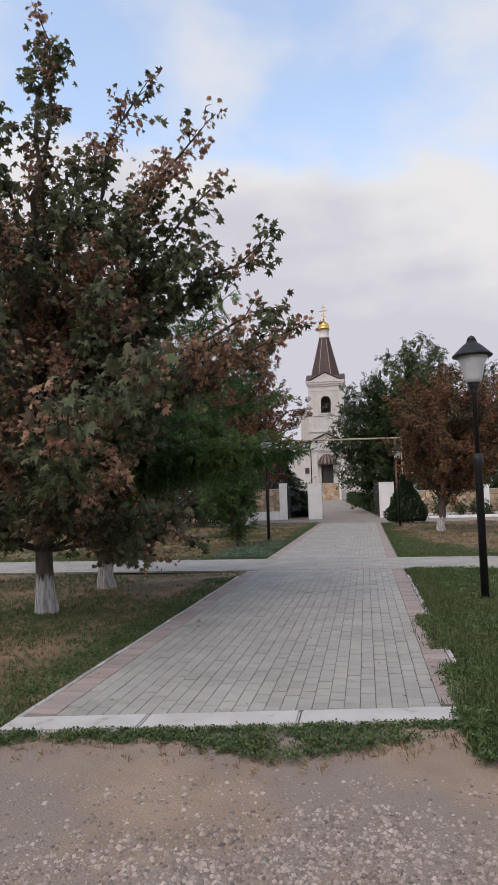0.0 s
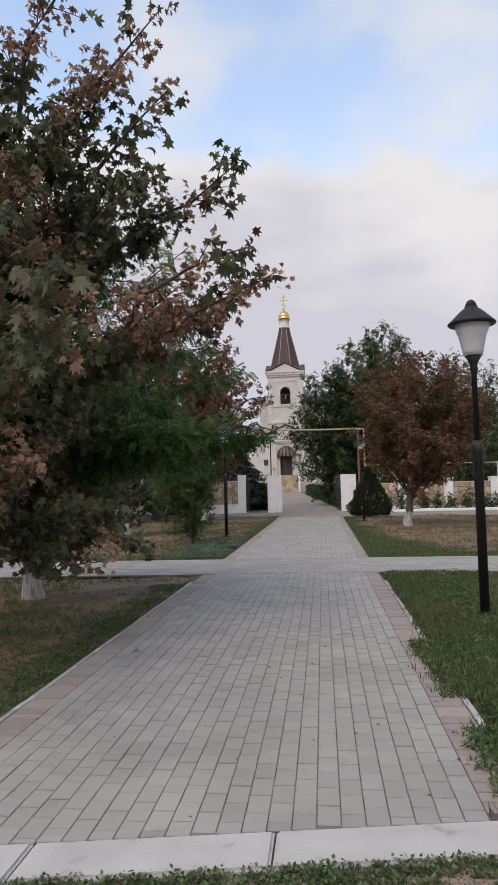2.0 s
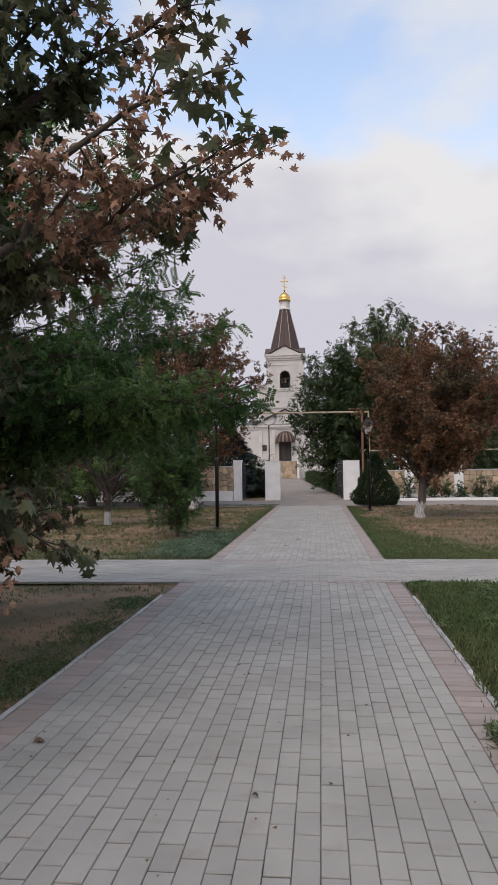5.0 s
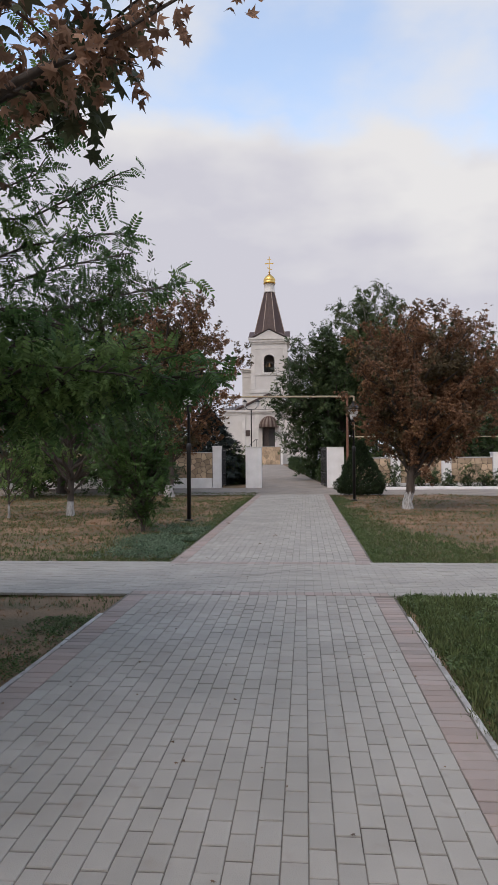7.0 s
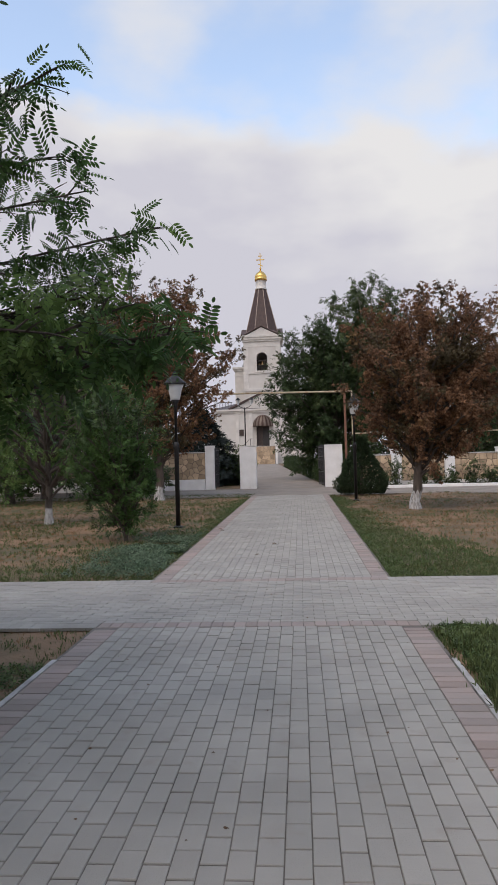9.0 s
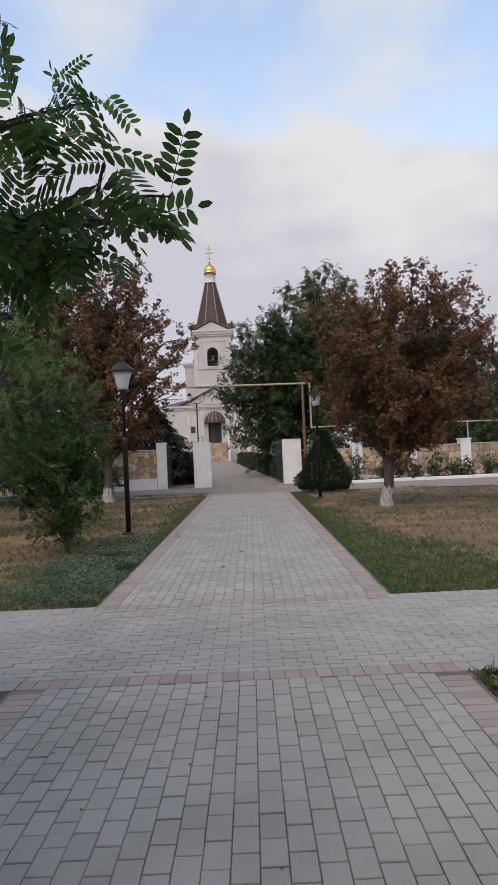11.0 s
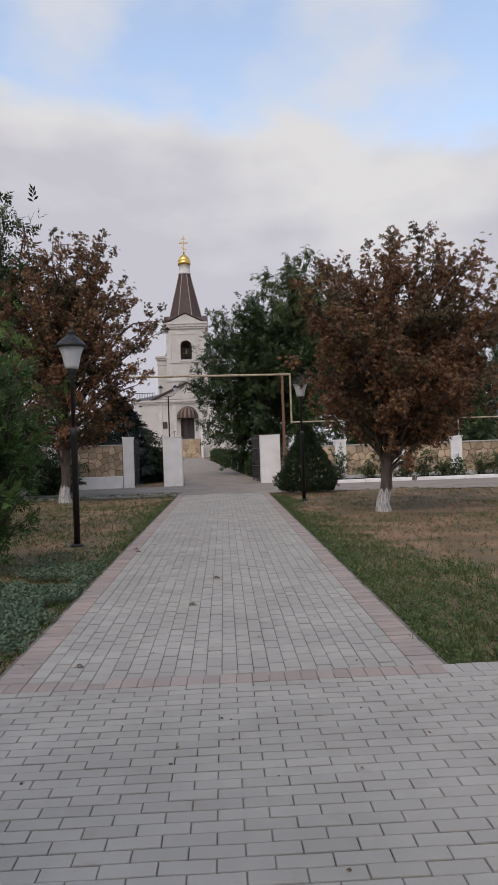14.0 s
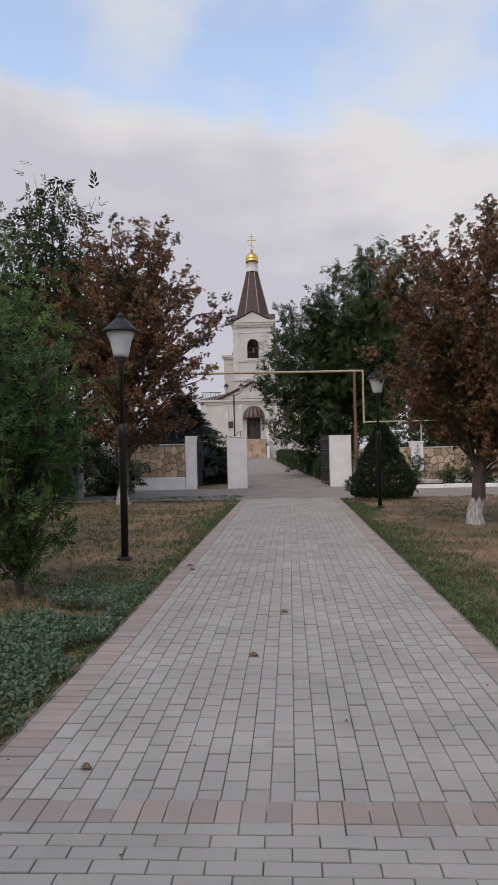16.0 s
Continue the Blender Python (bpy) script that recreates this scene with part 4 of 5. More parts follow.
def twin_lamp(x, y, h, mat, label):
    lamp = thing("twin_lamp", x, y, gz(y) - 0.03, label, "lamp", "lamps along the drive")
    part("post", lathe([(0.08, 0), (0.08, 0.8), (0.05, 0.9), (0.045, h - 0.3)], 12), mat, lamp)
    V, F = tubes([([(-0.5, 0, h - 0.1), (-0.3, 0, h - 0.28), (0, 0, h - 0.36), (0.3, 0, h - 0.28), (0.5, 0, h - 0.1)], [0.025] * 5)], 6)
    child("arm", mesh_of("arm", V, F, [mat]), lamp)
    for s in (-0.5, 0.5):
        lan = part("lantern", lathe([(0.07, h - 0.1), (0.15, h + 0.25), (0.16, h + 0.26)], 8, cx=s), LAMP_GLASS, lamp)
        part("lantern_cap", lathe([(0.19, h + 0.25), (0.15, h + 0.33), (0.03, h + 0.45)], 8, cx=s), mat, lan)
    return lamp


twin_lamp(-3.58, 60, 5.35, BLACK_METAL, "black two-armed lamp post beside the church drive")
twin_lamp(1.1, 58, 5.5, CONCRETE, "pale two-armed lamp post under the trees")


def utility_pole():
    p = thing("utility_pole", -7.1, 37.5, gz(37) - 0.05, "weathered pale concrete utility pole among trees", "pole")
    part("pole", lathe([(0.13, 0), (0.10, 5.6)], 8), POLE_CONCRETE, p)
    part("cross_arm", boxed(-0.3, 0.3, -0.04, 0.04, 5.3, 5.38), POLE_CONCRETE, p)


utility_pole()


def kiosk():
    k = thing("kiosk", -16.2, 38.2, gz(38) - 0.03, "small teal metal kiosk at the far side of the lawn", "kiosk")
    part("body", boxed(-0.9, 0.9, -0.7, 0.7, 0, 1.7, 0.02), TEAL, k)
    part("roof", prism([(-1.0, 1.7), (1.0, 1.7), (0, 2.0)], -0.8, 0.8), ROOF_GREY, k)
    part("door", boxed(-0.35, 0.35, -0.73, -0.70, 0.1, 1.5), WHITEWASH, k)


kiosk()


def house():
    h = thing("house", 22.3, 57.5, gz(57) - 0.05, "cream house with a purple hipped metal roof", "house")
    part("wall", boxed(-4.8, 4.8, -2.5, 4.5, 0, 2.75), CREAM, h)
    bm = bmesh.new()
    v = [bm.verts.new(p) for p in ((-5.3, -3.0, 2.7), (5.3, -3.0, 2.7), (5.3, 5.0, 2.7), (-5.3, 5.0, 2.7), (-2.6, 1.0, 5.0), (2.6, 1.0, 5.0))]
    for f in ((0, 1, 5, 4), (1, 2, 5), (2, 3, 4, 5), (3, 0, 4), (0, 3, 2, 1)):
        bm.faces.new([v[i] for i in f])
    roof = part("roof", bm, PURPLE_ROOF, h)
    for i in range(24):
        u = -5.1 + 10.2 * i / 23
        topx = max(-2.6, min(2.6, u))
        k = 1.0 if abs(u) <= 2.6 else (5.3 - abs(u)) / 2.7
        V, F = tubes([([(u, -3.0, 2.73), (u, -3.0 + 4.0 * k, 2.73 + 2.3 * k)], [0.035, 0.035])], 4)
        child("roof_rib", mesh_of("roof_rib", V, F, [PURPLE_ROOF]), roof)
    for x in (-2.5, 0.5, 3.2):
        w = part("window", boxed(x - 0.6, x + 0.6, -2.56, -2.47, 1.0, 2.2), WHITEWASH, h)
        # solid pane, its dark colour stands for the shaded room behind
        part("pane", boxed(x - 0.5, x + 0.5, -2.58, -2.565, 1.1, 2.1), INTERIOR_SHADE, w)
    part("chimney", boxed(1.2, 1.7, 0.6, 1.1, 4.2, 5.6), WHITEWASH, h)


house()


# ---- the church ----
def arch(cx, z0, z1, w, n=8):
    """Outline of a round-headed opening."""
    r = w / 2
    return [(cx - r, z0), (cx + r, z0), (cx + r, z1 - r)] + [(cx + r * math.cos(math.pi * i / n), z1 - r + r * math.sin(math.pi * i / n)) for i in range(1, n)] + [(cx - r, z1 - r)]


def church():
    cz = gz(97)
    c = thing("church", -4.15, 98.5, 0, "white plastered church with a brown tent-roofed bell tower and gilded dome", "church")
    T = 2.40  # half width of the tower

    # lower storey with its gable
    part("wall", boxed(-6.4, 6.2, -1.6, 12, cz - 0.5, 8.0, 0.03), PLASTER, c)
    part("plinth", boxed(-6.5, 6.3, -1.72, -1.603, cz - 0.4, 2.3, 0.02), PLASTER_TRIM, c)
    for a, b, d in ((7.45, 7.6, 0.08), (7.6, 7.8, 0.16), (7.8, 8.05, 0.28)):
        part("cornice", boxed(-6.4 - d, 6.2 + d, -1.6 - d, -1.602, a, b - 0.003), PLASTER_TRIM, c)
    part("gable", prism([(-4.0, 8.06), (4.0, 8.06), (2.2, 8.85), (0.0, 9.9), (-2.2, 8.85)], -1.7, -1.2), PLASTER, c)
    bm = bmesh.new()
    for s in (-1, 1):
        pts = [(4.3 * s, 7.98), (2.25 * s, 8.95), (0, 10.02), (0, 10.2), (2.35 * s, 9.12), (4.4 * s, 8.15)]
        prism(pts, -1.95, -1.0, bm)
    part("gable_roof", bm, ROOF_BROWN, c)
    bm = bmesh.new()
    v = [bm.verts.new(p) for p in ((-6.7, -1.9, 8.06), (6.5, -1.9, 8.06), (6.5, 12, 8.06), (-6.7, 12, 8.06), (-2.6, 2.0, 9.3), (2.6, 2.0, 9.3), (2.6, 12, 9.3), (-2.6, 12, 9.3))]
    for f in ((0, 1, 5, 4), (1, 2, 6, 5), (3, 0, 4, 7), (4, 5, 6, 7), (2, 3, 7, 6)):
        bm.faces.new([v[i] for i in f])
    part("roof", bm, ROOF_GREY, c)
    for s in (-1, 1):
        for x in (1.55, 3.3, 6.0):
            part("pilaster", boxed(s * x - 0.22, s * x + 0.22, -1.74, -1.603, 2.3, 7.44, 0.01), PLASTER_TRIM, c)
    part("notice_board", boxed(-3.1, -2.5, -1.68, -1.605, 4.6, 5.4), DARK_WOOD, c)

    # doorway with its awning
    d = part("door_frame", prism([(-0.95, 3.2), (0.95, 3.2), (0.95, 6.0), (-0.95, 6.0)], -1.66, -1.58), PLASTER_TRIM, c)
    # closed dark box before the wall, interior shade painted by its colour
    part("doorway", boxed(-0.78, 0.78, -1.70, -1.62, 3.22, 5.85), INTERIOR_SHADE, d, "dark panel standing for the shade inside the open doorway")
    part("door", boxed(-0.82, -0.74, -2.4, -1.71, 3.22, 5.85, 0.01), DARK_WOOD, d, "brown door leaf standing open")
    part("door", boxed(-0.70, -0.05, -1.76, -1.705, 3.22, 5.85, 0.01), DARK_WOOD, d, "brown door leaf standing shut")
    n = 15
    aw = part("awning", boxed(-1.32, 1.32, -1.72, -1.66, 5.72, 5.80), AWNING, c, "domed awning of brown and beige metal strips")
    for i in range(n):
        a0, a1 = math.pi * i / n, math.pi * (i + 1) / n
        bm = bmesh.new()
        rows = []
        for j in range(7):
            t = j / 6 * math.pi / 2
            rows.append([bm.verts.new((-1.32 * math.cos(a) * math.cos(t), -1.66 - 1.25 * math.sin(a) * math.cos(t) - 0.01 * (i % 2), 5.75 + 1.5 * math.sin(t) * (0.55 + 0.45 * 1))) for a in (a0, a1)])
        for p, q in zip(rows, rows[1:]):
            bm.faces.new((p[0], p[1], q[1], q[0]))
        bmesh.ops.solidify(bm, geom=bm.faces[:], thickness=0.02)
        part("awning_strip", bm, AWNING if i % 2 else AWNING_LIGHT, aw)

    # steps and their stone-faced parapet
    st = part("landing", boxed(-1.6, 1.7, -4.2, -1.73, cz - 0.4, 3.18), CONCRETE, c)
    PANELS.append((-1.25, 1.5, -4.25, cz - 0.05, 3.1, c, 77))
    part("facing", boxed(-1.3, 1.55, -4.23, -4.203, cz - 0.3, 3.12), MORTAR, st)
    for i in range(10):
        part("step", boxed(-3.6 + 0.3 * i, -1.61, -4.0, -2.0, cz - 0.3, cz + 0.19 * (i + 1), 0.01), CONCRETE, st)
    V, F = tubes([([(-3.7, -4.05, cz + 1.0), (-1.6, -4.05, 4.1), (-1.3, -4.05, 4.1)], [0.03] * 3), ([(-3.7, -4.05, cz), (-3.7, -4.05, cz + 1.0)], [0.03] * 2), ([(-1.5, -4.05, 3.1), (-1.5, -4.05, 4.1)], [0.03] * 2)], 6)
    child("handrail", mesh_of("handrail", V, F, [IRON]), c)
    part("gate_post", boxed(1.62, 1.86, -4.45, -4.21, cz - 0.1, 4.6, 0.02), WHITEWASH, c)

    # bell tower with open arches
    y0, y1 = 0.0, 4.8
    bm = bmesh.new()
    z0, z1, wz0, wz1, ww = 8.5, 17.0, 13.15, 15.55, 1.42
    for s in (-1, 1):
        box(bm, *(sorted((s * ww / 2, s * T))), y0, y0 + 0.5, z0, z1)
        box(bm, *(sorted((s * (T - 0.5), s * T))), y0 + 0.5, y1, z0, z1)
    box(bm, -ww / 2, ww / 2, y0, y0 + 0.5, z0, wz0)
    box(bm, -T + 0.5, T - 0.5, y1 - 0.5, y1, z0, z1)
    r = ww / 2
    head = [(r * math.cos(math.pi * i / 10), wz1 - r + r * math.sin(math.pi * i / 10)) for i in range(11)]
    for p, q in zip(head, head[1:]):
        prism([p, (p[0], z1), (q[0], z1), q], y0, y0 + 0.5, bm)
    part("tower_wall", bm, PLASTER, c)
    part("tower_floor", boxed(-T + 0.5, T - 0.5, y0 + 0.5, y1 - 0.5, 12.8, 13.0), DARK_WOOD, c)
    for a, b, e in ((10.45, 10.75, 0.12), (10.75, 10.9, 0.06), (12.75, 12.95, 0.10), (16.3, 16.45, 0.05), (17.0, 17.25, 0.14), (17.25, 17.55, 0.26), (17.55, 17.8, 0.36)):
        part("tower_cornice", boxed(-T - e, T + e, y0 - e, y1 + e, a, b - 0.003), PLASTER_TRIM, c)
    for s in (-1, 1):
        part("corner_strip", boxed(*(sorted((s * (T - 0.55), s * (T + 0.05)))), y0 - 0.07, y0 - 0.002, 10.92, 16.28, 0.01), PLASTER_TRIM, c)
    bm = bmesh.new()
    outer = [((r + 0.16) * math.cos(math.pi * i / 10), wz1 - r + (r + 0.16) * math.sin(math.pi * i / 10)) for i in range(11)]
    for p, q, o, w in zip(head, head[1:], outer, outer[1:]):
        prism([p, o, w, q], y0 - 0.09, y0 - 0.002, bm)
    box(bm, -r - 0.16, -r, y0 - 0.09, y0 - 0.002, wz0, wz1 - r)
    box(bm, r, r + 0.16, y0 - 0.09, y0 - 0.002, wz0, wz1 - r)
    box(bm, -r - 0.25, r + 0.25, y0 - 0.15, y0 - 0.002, wz0 - 0.2, wz0 - 0.004)
    part("window_surround", bm, PLASTER_TRIM, c)
    part("bell", lathe([(0.36, 13.9), (0.30, 14.0), (0.22, 14.3), (0.15, 14.5), (0.03, 14.55)], 14, cy=0.9), BRONZE, c)
    part("bell", lathe([(0.2, 13.9), (0.16, 14.0), (0.1, 14.2), (0.02, 14.25)], 12, cx=-0.45, cy=0.8), BRONZE, c)
    part("bell_beam", boxed(-1.9, 1.9, 0.82, 0.98, 14.5, 14.68), DARK_WOOD, c)
    rail = part("railing", boxed(-0.7, 0.7, 0.19, 0.24, 13.86, 13.92), IRON, c)
    for i in range(7):
        part("baluster", boxed(-0.66 + 0.22 * i - 0.012, -0.66 + 0.22 * i + 0.012, 0.2, 0.23, 13.0, 13.855), IRON, rail)
    # four small gables round the foot of the tent roof
    for rz in (0, 90, 180, 270):
        m = Matrix.Translation((0, 2.4, 0)) @ Matrix.Rotation(radians(rz), 4, "Z")
        g = part("pediment", prism([(-2.05, 17.8), (2.05, 17.8), (0, 18.85)], -2.62, -2.2), PLASTER, c)
        g.data.transform(m)
        bm = bmesh.new()
        for s in (-1, 1):
            prism([(2.3 * s, 17.78), (0, 18.95), (0, 19.05), (2.45 * s, 17.82)], -2.75, -1.2, bm)
        q = part("pediment_roof", bm, ROOF_BROWN, c)
        q.data.transform(m)
    part("tower_roof", lathe([(3.3, 17.8), (3.3, 17.84), (2.3, 18.6)], 4, cy=2.4, turn=math.pi / 4), ROOF_GREY, c)
    # tent roof, eight sides, with pale ridge strips
    R0, Z0, R1, Z1 = 2.4, 17.9, 0.74, 24.4
    part("tent_roof", lathe([(R0, Z0), (R1, Z1)], 8, cy=2.4, turn=math.pi / 8), ROOF_BROWN, c)
    for i in range(8):
        a = math.pi / 8 + math.pi / 4 * i
        V, F = tubes([([(R0 * math.cos(a), 2.4 + R0 * math.sin(a), Z0), (R1 * math.cos(a), 2.4 + R1 * math.sin(a), Z1)], [0.055, 0.05])], 5)
        child("ridge_strip", mesh_of("ridge_strip", V, F, [AWNING_LIGHT]), c)
    for i in range(8):
        for k in (0.25, 0.5, 0.75):
            a, b = math.pi / 8 + math.pi / 4 * i, math.pi / 8 + math.pi / 4 * (i + 1)
            lo = [(R0 * math.cos(a) * (1 - k) + R0 * math.cos(b) * k), 2.4 + R0 * math.sin(a) * (1 - k) + R0 * math.sin(b) * k, Z0]
            hi = [(R1 * math.cos(a) * (1 - k) + R1 * math.cos(b) * k), 2.4 + R1 * math.sin(a) * (1 - k) + R1 * math.sin(b) * k, Z1]
            V, F = tubes([([lo, hi], [0.03, 0.02])], 4)
            child("roof_seam", mesh_of("roof_seam", V, F, [ROOF_BROWN]), c)
    part("neck", lathe([(0.80, 24.35), (0.80, 24.5), (0.70, 24.55), (0.70, 25.6), (0.77, 25.65)], 20, cy=2.4), PLASTER_TRIM, c, smooth=True)
    part("dome", lathe([(0.82, 25.6), (0.82, 25.9), (0.76, 25.93), (0.82, 26.05), (0.78, 26.3), (0.56, 26.62), (0.29, 26.85), (0.12, 27.0), (0.05, 27.15)], 24, cy=2.4), GOLD, c, "gilded onion dome", smooth=True)
    x = part("cross", boxed(-0.05, 0.05, 2.36, 2.44, 27.1, 29.4), GOLD, c, "gilded eight-pointed cross")
    part("cross_bar", boxed(-0.58, 0.58, 2.362, 2.438, 28.4, 28.52), GOLD, x)
    part("cross_bar", boxed(-0.27, 0.27, 2.362, 2.438, 28.93, 29.03), GOLD, x)
    slant = part("cross_bar", boxed(-0.36, 0.36, 2.362, 2.438, -0.05, 0.05), GOLD, x)
    slant.data.transform(Matrix.Translation((0, 0, 27.75)) @ Matrix.Rotation(radians(25), 4, "Y"))
    part("orb", lathe([(0.03, 27.1), (0.14, 27.2), (0.14, 27.3), (0.03, 27.4)], 12, cy=2.4), GOLD, x)
    # nave with its dome behind the tower
    part("nave", boxed(-4.1, 4.1, 5.4, 16, 8, 13.9, 0.03), PLASTER, c)
    for a, b, e in ((13.2, 13.35, 0.06), (13.9, 14.15, 0.15), (14.15, 14.4, 0.3)):
        part("nave_cornice", boxed(-4.1 - e, 4.1 + e, 5.4 - e, 16 + e, a, b - 0.003), PLASTER_TRIM, c)
    part("nave_dome", lathe([(3.6, 14.4), (3.55, 15.0), (3.2, 15.9), (2.5, 16.8), (1.5, 17.4), (0.2, 17.7)], 24, cy=10.5), ROOF_GREY, c, smooth=True)
    rail = part("roof_railing", boxed(-6.3, -3.9, -1.51, -1.45, 8.93, 9.0), IRON, c)
    for i in range(12):
        part("baluster", boxed(-6.2 + 0.2 * i - 0.02, -6.2 + 0.2 * i + 0.02, -1.5, -1.46, 8.1, 8.925), IRON, rail)


church()


def hedge():
    """Clipped box hedge on the drive's edge."""
    for i in range(9):
        y = 44.5 + 4.3 * i
        x = 2.35 - 4.2 * (y - 42) / 53
        b = thing("box_hedge", x, y, gz(y) - 0.03, "low clipped dark green box hedge by the drive", "hedge", "hedges along the drive")
        n = 900
        P = np.stack([rng.uniform(-0.45, 0.45, n), rng.uniform(-2.1, 2.1, n), rng.uniform(0.02, 0.9, n)], -1)
        push = rng.integers(0, 3, n)
        P[push == 0, 2] = 0.85 + rng.normal(0, 0.12, (push == 0).sum())
        P[push == 1, 0] = -0.42 + rng.normal(0, 0.09, (push == 1).sum())
        V, F = spread(*TWIG, basis(rng.normal(0, 1, (n, 3)) + [0, 0, 0.6], rng.normal(0, 1, (n, 3)), rng.uniform(0.12, 0.22, n)), P)
        child("foliage", mesh_of("foliage", V, F, [DEEP_GREEN]), b)
    for i in range(5):
        y = 46.2 + 4.3 * i
        x = 1.95 - 4.2 * (y - 42) / 53
        tagged(new("hedge_post", mesh_of("hedge_post", *[q for q in tubes([([(x, y, gz(y) - 0.05), (x, y, gz(y) + 0.9)], [0.06, 0.05])], 8)], [POLE_CONCRETE])), "short pale post in the hedge", "post", "posts along the drive")


hedge()


def roses():
    for i, x in enumerate((4.75, 5.9, 6.55, 7.25, 8.2, 8.9, 9.5, 10.6, 11.4, 12.2, 13.5, 14.6, 16)):
        h = 0.75 + 0.45 * rng.random() + (0.45 if i in (0,) else 0)
        tree("rose_bush", "small rose bush with dark leaves before the stone wall", x, 40.45 + 0.3 * rng.random(), h * 0.35, 0.02, crown_tips(0, 0, h * 0.55, 0.32, 0.3, h * 0.45, 12, -0.7), TWIG, 0.17, ((DEEP_GREEN, 0.7), (OLIVE_GREEN, 0.3)), per_m=26, twig=0.28, category="shrub", fork=0.1, group="roses along the wall", twigs_per_m=6)


roses()


# ---- grass and weeds ----
def blades():
    """A tuft of bent blades, as triangles."""
    V, F = [], []
    g = np.random.default_rng(3)
    for i in range(6):
        a, ln, bend = g.uniform(0, 6.28), g.uniform(0.6, 1.0), g.uniform(0.15, 0.6)
        o = np.array([g.normal(0, 0.25), g.normal(0, 0.25), 0])
        d, s = np.array([math.cos(a), math.sin(a), 0]), np.array([-math.sin(a), math.cos(a), 0]) * 0.028
        mid, tip = o + d * bend * 0.35 * ln + [0, 0, 0.6 * ln], o + d * bend * ln + [0, 0, ln * (1 - 0.25 * bend)]
        k = len(V)
        V += [o - s, o + s, mid + s * 0.9, tip]
        F += [(k, k + 1, k + 2), (k, k + 2, k + 3)]
    return np.array(V), np.array(F)


BLADES = blades()


def lawn_height(x, y):
    z = gz(y) - 0.035
    off = max(0.0, min(1.0, (abs(x) - 1.9) / 1.0))
    return z + (1 if -6 < y < 36 else 0) * off * (0.05 * noise.noise((x * 0.5, y * 0.5, 0)) + 0.02 * noise.noise((x * 2, y * 2, 4)))


def sow(name, label, mat, x0, x1, y0, y1, n, size, keep, shape=BLADES, lift=0.0, tilt=0.25, power=1.0):
    x = rng.uniform(x0, x1, n)
    y = y0 + (y1 - y0) * rng.random(n) ** power
    ok = np.array([keep(p, q) > rng.random() for p, q in zip(x, y)])
    x, y = x[ok], y[ok]
    n = len(x)
    if not n:
        return
    z = np.array([lawn_height(p, q) for p, q in zip(x, y)]) - 0.01 + lift
    a = rng.uniform(0, 6.28, n)
    up = np.stack([rng.normal(0, tilt, n), rng.normal(0, tilt, n), np.ones(n)], -1)
    R = basis(np.stack([np.cos(a), np.sin(a), 0 * a], -1), up, size * rng.uniform(0.5, 1.3, n))
    V, F = spread(*shape, R, np.stack([x, y, z], -1))
    tagged(new(name, mesh_of(name, V, F, [mat])), label, "grass" if shape is BLADES else "weeds", kind="stuff")


def patch(x, y, k=0.35, s=0.0):
    return noise.noise((x * k + 11, y * k, s))


